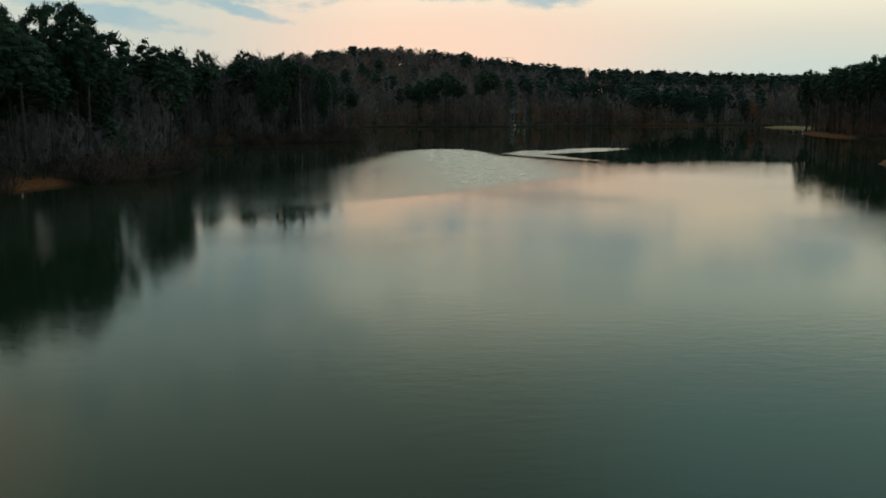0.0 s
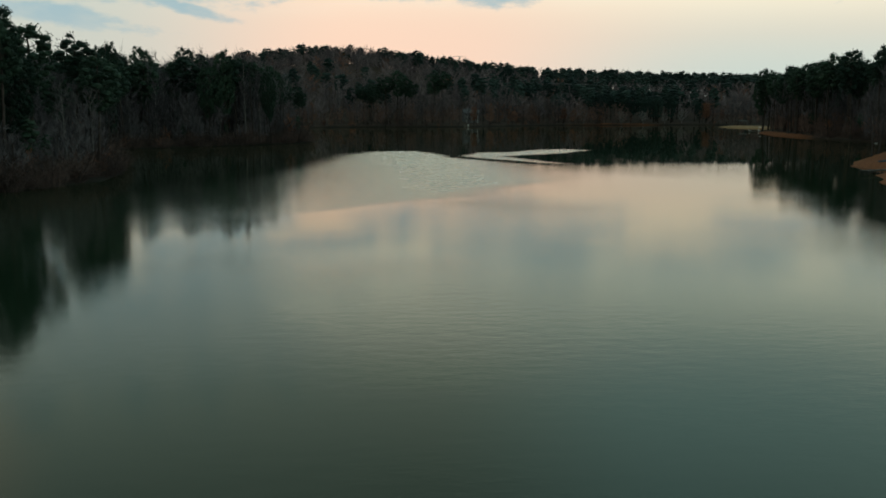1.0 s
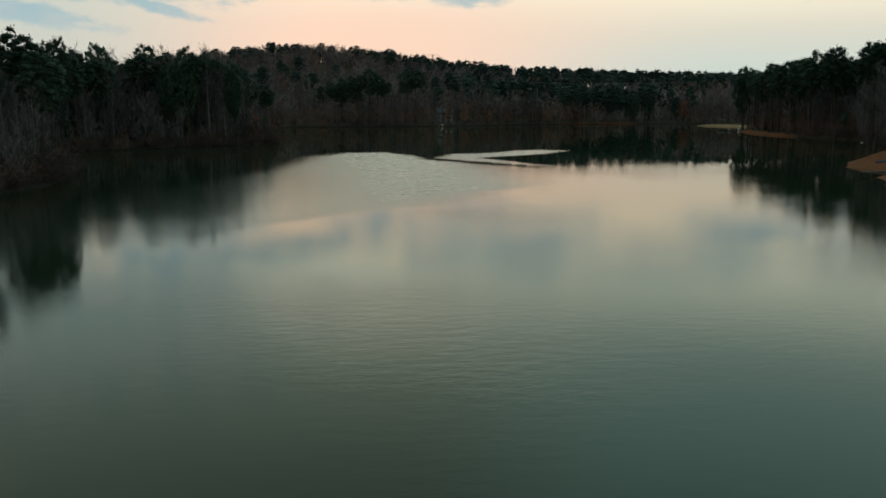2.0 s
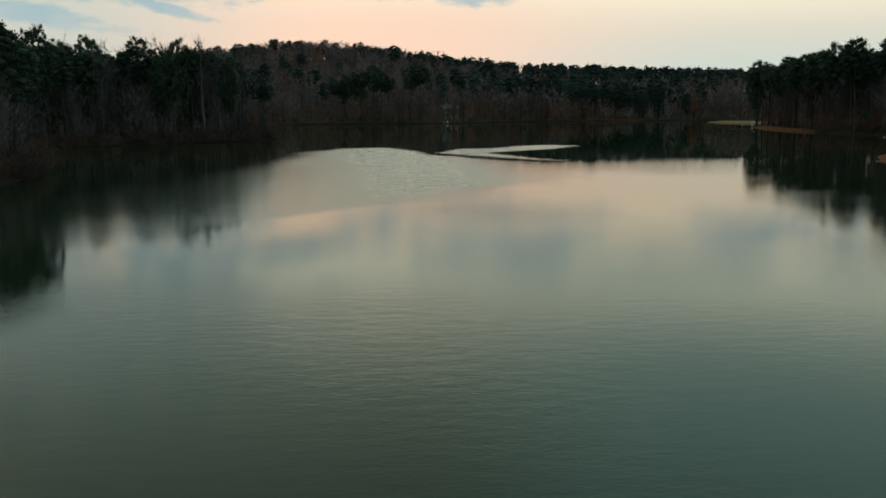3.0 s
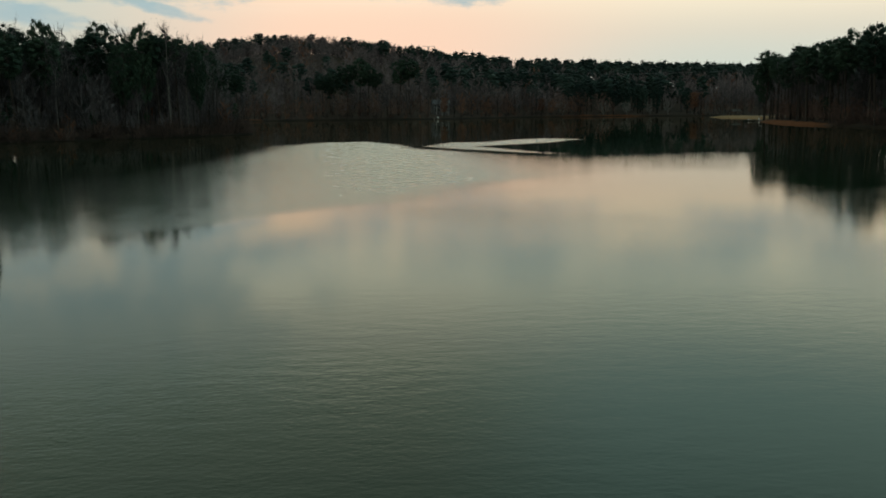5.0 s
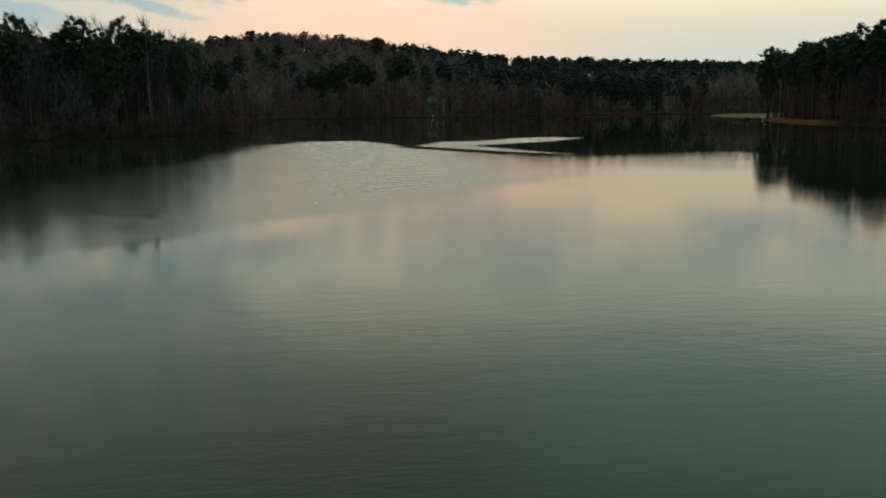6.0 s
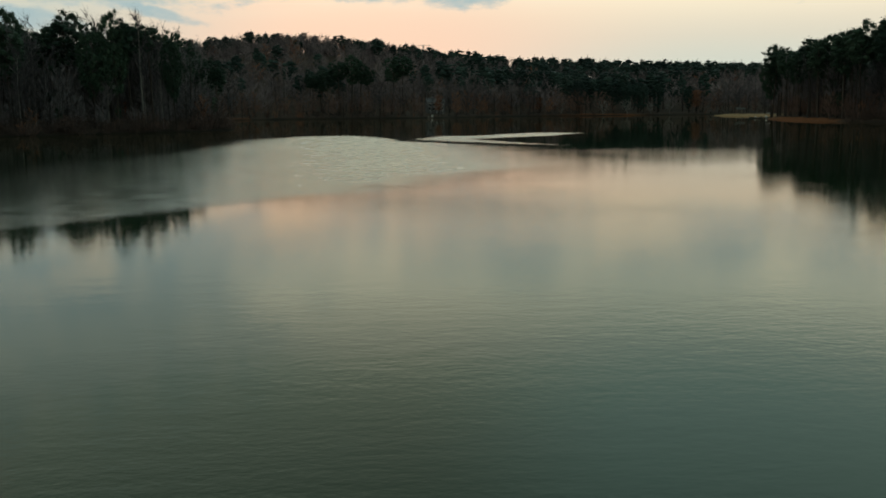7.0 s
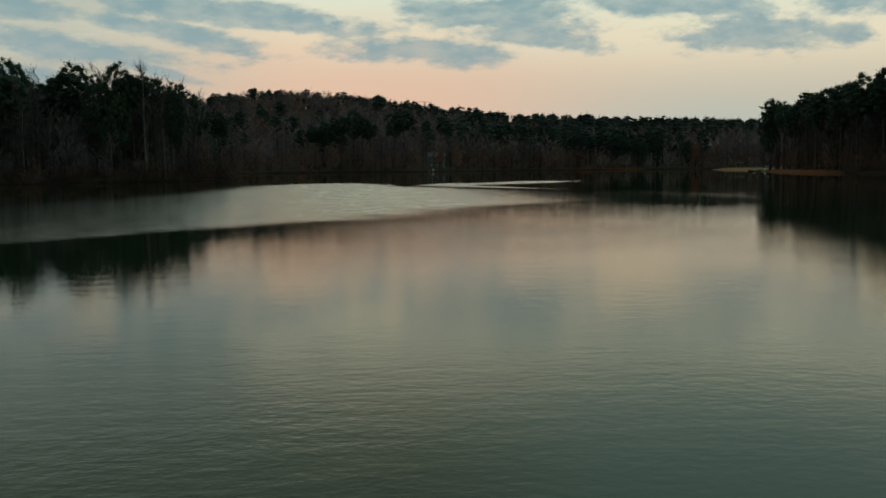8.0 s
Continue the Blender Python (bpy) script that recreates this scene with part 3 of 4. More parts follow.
def rows(rng, x0, x1, y0, y1, gap, lo, hi):
    """Jittered spots between two distances from the water's edge."""
    gx, gy = np.meshgrid(np.arange(x0, x1, gap), np.arange(y0, y1, gap))
    p = np.stack([gx.ravel(), gy.ravel()], 1) + rng.uniform(-0.45, 0.45, (gx.size, 2)) * gap
    d = signed(p, LAKE)
    plot = (np.abs(p[:, 0] - 51.5) < 9) & (np.abs(p[:, 1] - 628) < 24)
    return p[(d > lo) & (d < hi) & ~plot]


PINE_FORMS = [(27, 0.46, 4.8), (27, 0.53, 5.2), (27, 0.40, 4.8), (27, 0.58, 5.4), (27, 0.34, 4.7), (27, 0.44, 4.5)]
PINES = [plant("pine_tree", pine(11 + i, *f), MAT_PINEBARK, MAT_NEEDLE) for i, f in enumerate(PINE_FORMS)]
BROADS = [plant("pine_tree", pine(25 + i, 27.0, 0.12 + 0.1 * i, 7.4, 200, 84, needle=0.36, knobs=16, thin=0.1), MAT_PINEBARK, MAT_NEEDLE) for i in range(2)]
OPENS = [plant("pine_tree", pine(41, 27.0, 0.68, 4.0, 40, 34, thin=0.25), MAT_PINEBARK, MAT_NEEDLE)]
LOWS = [plant("pine_tree", pine(45 + i, 20.0, 0.06, 4.6, 80, 26, needle=0.5, thin=0.0), MAT_PINEBARK, MAT_HAZENEEDLE) for i in range(2)]
BARES = [plant("bare_tree", bare(31 + i, 24.0, 3.6 + 0.5 * i, 14 + i), MAT_BARK, MAT_TWIG) for i in range(5)]
PALES = [plant("bare_tree", bare(51 + i, 24.0, 2.6, 13, slim=0.6, low=0.35), MAT_PALEBARK, MAT_TWIG) for i in range(2)]
BIRCHES = [plant("birch_tree", bare(82 + i, 9.0, 2.6, 13, 5, 9, low=0.2, slim=0.6, width=0.035, length=0.7), MAT_PALEBARK, MAT_PALEBARK) for i in range(1)]
RUSSETS = [plant("russet_tree", (bare(61, 9.0, 2.0, 12)[0], flakes(np.random.default_rng(62), np.array([(math.cos(i * 2.4) * (0.4 + 0.12 * (i % 11)), math.sin(i * 2.4) * (0.4 + 0.12 * (i % 11)), 2.5 + 6.0 * i / 60) for i in range(60)]), np.full(60, 0.75), 12)), MAT_BARK, MAT_RUSSET)]
BUSHES = [plant("waterside_bush", bush(71 + i, 2.6 + 0.7 * i, 2.0 + 0.3 * i), MAT_BRUSH, MAT_BRUSH, ("stool", "crown")) for i in range(3)]
LABELS = {
    "pine": ("tall dark green pine with a bare trunk and broken crown", "tree", "pines round the lake"),
    "broad": ("broad dark green pine with a dense rounded crown hanging low", "tree", "pines round the lake"),
    "open": ("slender pine with a thin open crown high on its trunk", "tree", "pines round the lake"),
    "low": ("dense dark green pine with branches down to the far bank", "tree", "pines round the lake"),
    "bare": ("leafless grey-brown broadleaf tree in winter at the wood's edge", "tree", "bare trees round the lake"),
    "pale": ("slender leafless tree with a pale straight trunk", "tree", "bare trees round the lake"),
    "russet": ("small tree still holding russet dead leaves by the shore", "tree", "russet trees by the shore"),
    "birch": ("small pale leafless tree standing at the far waterline", "tree", "pale trees at the far shore"),
    "bush": ("leafless brown waterside bush with thin dense stems", "bush", "bushes along the shore"),
}
USED = set()


def stand(kind, forms, x, y, scale, rng, wide=1.0):
    """Sets one plant of a kind on the ground; the first use takes the original itself."""
    ob = forms[int(rng.integers(len(forms)))]
    z = float(height([(x, y)])[0])
    m = pose(x, y, z, rng.uniform(-2, 2), rng.uniform(-2, 2), rng.uniform(0, 360)) @ Matrix.Diagonal((scale * wide, scale * wide, scale, 1))
    if ob.name in USED:
        ob = copy_thing(ob, m)
        ob.scale = m.to_scale()
    else:
        USED.add(ob.name)
        ob.matrix_basis = m
    label, category, group = LABELS[kind]
    return tagged(ob, label, category, group)


FORMS = {"pine": PINES, "broad": BROADS, "open": OPENS, "low": LOWS, "bare": BARES, "pale": PALES, "russet": RUSSETS, "birch": BIRCHES, "bush": BUSHES}
TALL = {"pine": 27.0, "broad": 27.0, "open": 27.0, "low": 20.0, "bare": 24.0, "pale": 24.0, "russet": 9.0, "birch": 9.0, "bush": 3.3}
rng = np.random.default_rng(5)

# trees that stand out of the wood: kind, x, y, height of the top over the water, breadth
NEAR_BANK = [
    ("broad", -81.5, 187, 35.2, 0.8), ("broad", -76.8, 191, 35.6, 0.75), ("broad", -92, 197, 34.0, 0.9), ("pine", -73.5, 203, 30.5, 1.0), ("broad", -74.5, 196, 27.0, 0.7), ("pine", -72, 224, 30.6, 1.05), ("pine", -69.5, 227, 29.0, 0.95),
    ("broad", -85, 179, 35.5, 0.85), ("pine", -76, 176, 23.0, 1.0), ("pine", -90, 168, 27.0, 1.2), ("broad", -75.5, 260, 30.8, 0.5), ("pale", -68, 207, 22.0, 0.9), ("pale", -67.5, 212, 20.0, 0.9),
]
WOODED_POINT = [
    ("broad", -61, 350, 34.8, 0.55), ("pine", -57.5, 353, 32.4, 1.0), ("open", -79, 371, 36.6, 1.0), ("broad", -90.2, 352, 35.4, 0.6), ("pine", -100, 353, 34.4, 1.15), ("pine", -80, 354, 31, 1.0), ("broad", -66.5, 346, 28.4, 0.72), ("open", -71, 362, 32.5, 0.9),
    ("broad", -45.5, 353, 25.8, 0.5), ("open", -52.5, 356, 30.9, 1.0), ("open", -48.3, 362, 29.9, 0.9), ("pale", -54.0, 351, 35.2, 1.0), ("pale", -49.0, 352, 28.0, 0.9), ("pale", -82.0, 334, 24.0, 1.0),
    ("bare", -44, 366, 27.5, 1.2), ("bare", -66, 362, 36.0, 1.2), ("bare", -86, 368, 35.0, 1.3), ("bare", -82, 372, 35.0, 1.3), ("bare", -49, 372, 31.5, 1.1), ("pine", -49.5, 396, 30, 1.0),
]
EAST_POINT = [
    ("pine", 190.3, 480, 33.0, 1.25), ("pine", 195, 484, 32.6, 1.2), ("broad", 191.5, 483, 29.5, 0.75), ("pine", 190, 466, 31.0, 1.2), ("pine", 199, 490, 30.0, 1.1), ("pine", 188, 440, 33.4, 1.1), ("pine", 186, 424, 33.2, 1.15), ("pine", 184.5, 408, 34.0, 1.1),
    ("pine", 183.5, 394, 36.2, 1.15), ("pine", 187, 384, 36.0, 1.15), ("pine", 183.5, 374, 37.0, 1.1), ("pine", 186, 358, 36.8, 1.1), ("pine", 184, 348, 36.8, 1.1), ("open", 184.5, 338, 39.8, 1.1), ("pine", 186, 330, 36.5, 1.1), ("bare", 118, 224, 13.0, 1.1), ("bare", 118.5, 236, 20.0, 1.25), ("bare", 124, 243, 24.0, 1.3), ("bare", 127, 237, 25.0, 1.3), ("bare", 133, 248, 26.0, 1.3),
]
FAR_SHORE = [
    ("bare", 43, 624, 22.0, 1.1), ("bare", 49, 621, 15.0, 1.2), ("bare", 54.5, 622, 17.0, 1.1), ("bare", 59, 624, 23.0, 1.1), ("pine", 25, 628, 35.5, 1.3), ("pine", 32, 629, 38.0, 1.4), ("pine", 1, 630, 38.0, 1.35), ("pine", 6.5, 628, 33.0, 1.2), ("pine", -15, 630, 29.0, 1.3), ("pine", -21, 628, 27.0, 1.3),
    ("pine", -5.5, 629, 34.5, 1.35), ("pine", 12, 634, 30.0, 1.2), ("russet", 222, 659, 17.0, 1.35), ("russet", 52, 618, 14.0, 1.2), ("russet", 120, 662, 13.0, 1.4),
    ("birch", 160, 654, 9.5, 1.2), ("birch", 176, 656, 9.5, 1.2), ("birch", 192, 657, 8.5, 1.1), ("birch", 205, 659, 10.0, 1.2), ("birch", 133, 656, 9.0, 1.2),
]
taken = []
for kind, x, y, top, wide in NEAR_BANK + WOODED_POINT + EAST_POINT + FAR_SHORE:
    z = float(height([(x, y)])[0])
    s = (top - z) / TALL[kind] / (1.0 if kind in ("pine", "broad", "open") else 1.05)
    stand(kind, FORMS[kind], x, y, s, rng, wide * (0.85 if s > 1 else 1.0) * (1.25 if kind == 'pine' and x < 0 and y < 240 else 1.0))
    taken.append((x, y))
taken = np.array(taken)


def clear_of(p, gap=3.2):
    return np.hypot(taken[:, 0] - p[0], taken[:, 1] - p[1]).min() > gap


# stands of pine on the hill and along the far shore: x, y, half width, half depth
PINE_STANDS = [(-83, 715, 13, 22), (-60, 758, 9, 16), (-42, 700, 9, 16), (-19, 650, 13, 22), (-92, 850, 24, 26), (8, 850, 24, 26), (70, 862, 40, 22), (72, 715, 22, 34), (112, 735, 34, 36), (150, 750, 40, 40), (185, 690, 42, 38), (182, 672, 44, 18)]


def far_share(x, y):
    """How much of the wood is pine: high in the stands and on the far ridge, low in the leafless woods between."""
    inside = max(math.exp(-((((x - u) / w) ** 2 + ((y - v) / d) ** 2) ** 2)) for u, v, w, d in PINE_STANDS)
    return max(0.03, 0.95 * inside, 0.9 * float(smooth(np.array(y + 0.25 * x), 850, 890)) * float(smooth(np.array(x), 60, 110)))


# woods round the shore: (spots, share of pines, height of pines, height of bare trees)
WOODS = [
    (rows(rng, -130, -60, 90, 262, 6.0, 4, 36), lambda x, y: 0.5 if y < 205 else 0.2, (24, 31), (17, 24)),
    (rows(rng, -130, -30, 300, 420, 5.8, 4, 36), 0.14, (27, 31), (23, 30)),
    (rows(rng, 176, 245, 315, 425, 6.5, 6, 34), 0.4, (28, 33), (19, 26)),
    (rows(rng, 176, 245, 425, 512, 6.0, 5, 22), 0.65, (27, 31), (17, 24)),
    (rows(rng, 125, 200, 225, 320, 6.5, 13, 40), 0.25, (20, 25), (17, 23)),
    (rows(rng, -90, 260, 560, 690, 10.0, 4, 16), far_share, (16, 22), (15, 22)),
]
for spots, share, ph, bh in WOODS:
    for p in spots:
        if not clear_of(p):
            continue
        kind = "pine" if rng.random() < (share(*p) if callable(share) else share) else "bare"
        lo, hi = ph if kind == "pine" else bh
        tall = rng.uniform(lo, hi) * (0.82 if p[0] < 0 and 208 < p[1] < 270 else 0.74 if -52 < p[0] < 0 and 330 < p[1] < 420 else 0.5 if kind == "bare" and p[0] < -55 and p[1] < 208 else 1.0) * (0.62 if kind == "bare" and p[0] < 0 and p[1] > 300 and signed(p[None], LAKE)[0] < 14 else 1.0)
        kind = "pale" if kind == "bare" and rng.random() < 0.12 else kind
        kind = "low" if kind == "pine" and p[0] > 140 and p[1] > 640 else kind
        stand(kind, FORMS[kind], p[0], p[1], tall / TALL[kind], rng, rng.uniform(0.85, 1.2))

for p in np.concatenate([rows(rng, -95, -55, 100, 262, 3.1, -0.3, 4.5), rows(rng, -100, -30, 305, 400, 2.9, 0.0, 4.5), rows(rng, 176, 200, 315, 400, 4.0, 0.5, 6)]):
    if near(p[None], -71, 158, 5, 8)[0] < 0.35:
        stand("bush", BUSHES, p[0], p[1], rng.uniform(0.7, 1.5), rng, rng.uniform(0.9, 1.3))
for x, y, s in ((-38.5, 365, 2.7), (-43, 362, 2.0), (-66, 172, 2.2), (-63, 180, 1.9), (-61.5, 190, 2.1), (-60.5, 203, 2.0), (-55, 350, 1.7), (-70, 340, 1.8)):
    stand("bush", BUSHES, x, y, s, rng, 1.15)


def wood_mass(name, label, spots, share, ph, bh, seed, russet=0.0, broad=1.0, twig=MAT_TWIG, needle=MAT_NEEDLE, width=0.11, sink=0.0, low=lambda x, y: 1.0):
    """Woods too far off and too dense to count: many light trees joined into one sheet of woodland."""
    r = np.random.default_rng(seed)
    pf = [pine(200 + i, 25.0, 0.08 + f[1] * 0.45, f[2] * 0.8, 20, 12, 3, True, 0.55, 5, 0.0) for i, f in enumerate(PINE_FORMS)]
    bf = [bare(220 + i, 22.0, 4.6, 11, 3, 8, 3, 1.0, 0.12, True, width, 1.5) for i in range(5)]
    vs, ts, ss, tones, at = [], [], [], [], 0
    hs = height(spots) - sink
    for (x, y), z in zip(spots, hs):
        is_pine = r.random() < share(x, y)
        forms, unit_h, (lo, hi) = (pf, 25.0, ph) if is_pine else (bf, 22.0, bh)
        size = r.uniform(lo, hi) / unit_h
        s = size * low(x, y)
        tone = r.uniform(-0.5, 0.5)
        w = (s + size) / 2 * r.uniform(0.9, 1.3) * broad * (1.1 if is_pine else 1.0)
        a = r.uniform(0, 2 * math.pi)
        turn = np.array([[math.cos(a) * w, -math.sin(a) * w, 0], [math.sin(a) * w, math.cos(a) * w, 0], [0, 0, s]])
        leafy = (not is_pine) and r.random() < russet
        for (v, t), slot in zip(forms[int(r.integers(len(forms)))], (0, 1) if is_pine else (2, 4 if leafy else 3)):
            vs.append(v @ turn.T + np.array([x, y, z]))
            ts.append(t + at)
            ss.append(np.full(len(t), slot))
            tones.append(np.full(len(v), tone))
            at += len(v)
    ob = link_mesh(name, np.concatenate(vs), np.concatenate(ts), [MAT_PINEBARK, needle, MAT_BARK, twig, MAT_RUSSET], np.concatenate(ss))
    add_attribute(ob, "tone", np.concatenate(tones))
    return tagged(ob, label, "woods", kind="stuff")


under = np.concatenate([rows(rng, -110, -60, 90, 262, 5.2, 3, 40), rows(rng, -125, -30, 300, 440, 5.2, 3, 45), rows(rng, 178, 240, 250, 420, 6.2, 8, 40)])
wood_mass("underwood", "low leafless underwood growing between the shore trees", under, lambda x, y: 0.06, (6, 11), (4.5, 11), 6, 0.05, width=0.13)

scrub = np.concatenate([rows(rng, 172, 240, 315, 420, 4.6, 1.5, 20), rows(rng, 178, 245, 420, 490, 5.4, 6, 20)])
wood_mass("point_scrub", "red-brown leafless scrub under the pines of the point", scrub, lambda x, y: 0.05, (6, 10), (4, 10), 18, 0.06, twig=MAT_THICKET, width=0.13)

thicket = rows(rng, -80, 260, 560, 700, 6.2, 2.5, 20)
thicket = thicket[near(thicket, 222, 590, 30, 28) + near(thicket, 184, 668, 42, 18) * 0.7 < 0.35]
wood_mass("far_thicket", "brown leafless thicket with some russet leaves along the far shore", thicket, lambda x, y: 0.0, (6, 11), (6, 14), 16, 0.1, twig=MAT_THICKET, width=0.13)

verge = np.concatenate([rows(rng, -90, 262, 560, 690, 3.6, 0.3, 5), rows(rng, -110, -30, 395, 600, 4.0, 0.3, 5), rows(rng, -95, -55, 100, 262, 3.6, 0.5, 6), rows(rng, -100, -30, 305, 400, 3.4, 0.5, 7)])
verge = verge[near(verge, -62, 592, 9, 8) + near(verge, -72, 158, 6, 9) + near(verge, 222, 590, 30, 28) + near(verge, 182, 656, 58, 8) * 0.6 < 0.35]
wood_mass("shore_brush", "low brown leafless brush along the water's edge", verge, lambda x, y: 0.0, (2, 3), (1.6, 4.0), 4, 0.12, 1.8, twig=MAT_BRUSH, width=0.17)


def crest_low(x, y):
    """Trees stand lower on the hill's crown than at its foot."""
    return 1 - 0.34 * math.exp(-(((x + 55) / 135) ** 2) - ((y - 850) / 140) ** 2)


hill = rows(rng, -190, 400, 600, 870, 10.6, 14, 400)
wood_mass("far_woods", "mixed pine and leafless woods covering the hill across the lake", hill, far_share, (16, 27), (12, 21), 7, 0.03, 1.1, MAT_HAZETWIG, MAT_HAZENEEDLE, low=crest_low)
crest = np.concatenate([rows(rng, -180, 130, 825, 925, 11.0, 14, 600), rows(rng, 130, 500, 900, 945, 10.0, 14, 600), rows(rng, -200, 60, 917, 950, 8.0, 14, 600), rows(rng, 60, 500, 966, 984, 8.5, 14, 600)])
wood_mass("crest_underwood", "leafless young growth under the pines on the hill's crest", crest, lambda x, y: 0.2, (11, 18), (11, 20), 12, twig=MAT_HAZETWIG, needle=MAT_HAZENEEDLE, low=crest_low)
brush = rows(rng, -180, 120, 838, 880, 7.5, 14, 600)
wood_mass("crest_brush", "low leafless brush along the hill's crest", brush, lambda x, y: 0.1, (8, 13), (8, 14), 14, 0.0, 1.7, twig=MAT_HAZETWIG, needle=MAT_HAZENEEDLE, sink=1.6)
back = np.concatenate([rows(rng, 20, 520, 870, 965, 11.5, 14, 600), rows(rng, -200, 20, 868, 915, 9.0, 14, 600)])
wood_mass("ridge_woods", "dark pine woods along the low far ridge", back, lambda x, y: 0.4 + 0.45 * float(smooth(np.array(x), 20, 120)), (20, 26), (18, 22), 8, twig=MAT_HAZETWIG, needle=MAT_HAZENEEDLE, low=crest_low)
side = np.concatenate([rows(rng, -200, -60, 90, 262, 8.5, 42, 75), rows(rng, -200, -60, 300, 480, 8.5, 40, 80), rows(rng, -140, -30, 420, 600, 8.5, 4, 45), rows(rng, 200, 330, 230, 430, 8.0, 34, 70), rows(rng, 195, 290, 425, 540, 10.0, 22, 46)])
wood_mass("side_woods", "mixed winter woods standing back from the shores", side, lambda x, y: 0.25 if x < 0 else 0.7, (24, 29), (22, 28), 9)


# ---------------------------------------------------------------- small things on the shores
def box(bm, x0, x1, y0, y1, z0, z1, bevel=0.0):
    """An upright block between two corners, with its edges eased."""
    r = bmesh.ops.create_cube(bm, size=1.0, matrix=Matrix.LocRotScale(((x0 + x1) / 2, (y0 + y1) / 2, (z0 + z1) / 2), None, (x1 - x0, y1 - y0, z1 - z0)))
    if bevel:
        edges = {e for v in r["verts"] for e in v.link_edges}
        bmesh.ops.bevel(bm, geom=list(edges), offset=bevel, segments=1, affect="EDGES")
    return bm


def rod(bm, a, b, r0, r1, sides=7):
    """A round bar from a to b."""
    a, b = Vector(a), Vector(b)
    m = Matrix.Translation((a + b) / 2) @ (b - a).to_track_quat("Z", "Y").to_matrix().to_4x4()
    bmesh.ops.create_cone(bm, cap_ends=True, segments=sides, radius1=r0, radius2=r1, depth=(b - a).length, matrix=m)
    return bm


def part(name, bm, mat, parent, label=""):
    """Links a bmesh as one mesh under a thing or a part."""
    me = bpy.data.meshes.new(name)
    bm.to_mesh(me)
    bm.free()
    me.materials.append(mat)
    ob = new(name, me)
    ob.parent = parent
    if label:
        ob["label"] = label
    return ob


def thing(name, m, label, category, group=""):
    ob = new(name)
    ob.matrix_basis = m
    return tagged(ob, label, category, group)


def level(x, y):
    return float(height([(x, y)])[0])


def small_dock(m, length, width, deck, label, beam=MAT_TIMBER, rise=0.35):
    """A timber jetty: planks across two stringers on posts in the water."""
    ob = thing("boat_dock", m, label, "dock")
    n = int(length / 0.32)
    me = None
    for i in range(n):
        if me is None:
            q = part("plank", box(bmesh.new(), 0.0, 0.29, -width / 2, width / 2, deck - 0.05, deck, 0.01), beam, ob)
            me = q.data
        else:
            q = new("plank", me)
            q.parent = ob
        q.location = (i * 0.32, 0, 0.012 * math.sin(i * 3.7))
    for side in (-1, 1):
        part("stringer", box(bmesh.new(), 0.05, length - 0.05, side * width * 0.42 - 0.05, side * width * 0.42 + 0.05, deck - 0.27, deck - 0.055, 0.01), beam, ob)
        k = max(2, int(length / 3.0) + 1)
        for i in range(k):
            x = 0.25 + i * (length - 0.5) / (k - 1)
            high = deck + rise
            part("post", rod(bmesh.new(), (x, side * (width / 2 + 0.1), -1.8), (x, side * (width / 2 + 0.1), high), 0.11, 0.10), beam, ob)
    return ob


def hull(bm, length, beam, depth, rise=0.25, sections=11, ring=7):
    """An open boat's shell, with thickness: stem and stern drawn in, sheer rising to the ends."""
    grid = []
    for inner in (0, 1):
        for i in range(sections):
            u = i / (sections - 1) * 2 - 1
            w = beam / 2 * max(0.04, (1 - abs(u) ** 2.4)) - inner * 0.035
            w = max(w, 0.01)
            top = depth + rise * abs(u) ** 2.5
            for j in range(ring):
                a = math.pi * j / (ring - 1)
                c = math.cos(a)
                z = top - (top - inner * 0.05) * math.sin(a) ** 0.6
                grid.append(bm.verts.new((u * (length / 2 - inner * 0.06), c * w, z)))
    def at(inner, i, j):
        return grid[(inner * sections + i) * ring + j]
    for inner in (0, 1):
        for i in range(sections - 1):
            for j in range(ring - 1):
                f = [at(inner, i, j), at(inner, i + 1, j), at(inner, i + 1, j + 1), at(inner, i, j + 1)]
                bm.faces.new(f if inner else f[::-1])
    for i in range(sections - 1):
        for j in (0, ring - 1):
            f = [at(0, i, j), at(0, i + 1, j), at(1, i + 1, j), at(1, i, j)]
            bm.faces.new(f if j else f[::-1])
    for i in (0, sections - 1):
        for j in range(ring - 1):
            f = [at(0, i, j), at(0, i, j + 1), at(1, i, j + 1), at(1, i, j)]
            bm.faces.new(f)
    bmesh.ops.recalc_face_normals(bm, faces=bm.faces)
    return bm


def canoe(m, mat, label):
    ob = thing("canoe", m, label, "canoe")
    part("hull", hull(bmesh.new(), 5.0, 0.95, 0.40, 0.22), mat, ob)
    for x in (-1.3, 1.2):
        part("seat", box(bmesh.new(), x - 0.12, x + 0.12, -0.36, 0.36, 0.28, 0.31, 0.008), MAT_TIMBER, ob)
    part("thwart", box(bmesh.new(), -0.04, 0.04, -0.44, 0.44, 0.34, 0.37, 0.008), MAT_TIMBER, ob)
    return ob


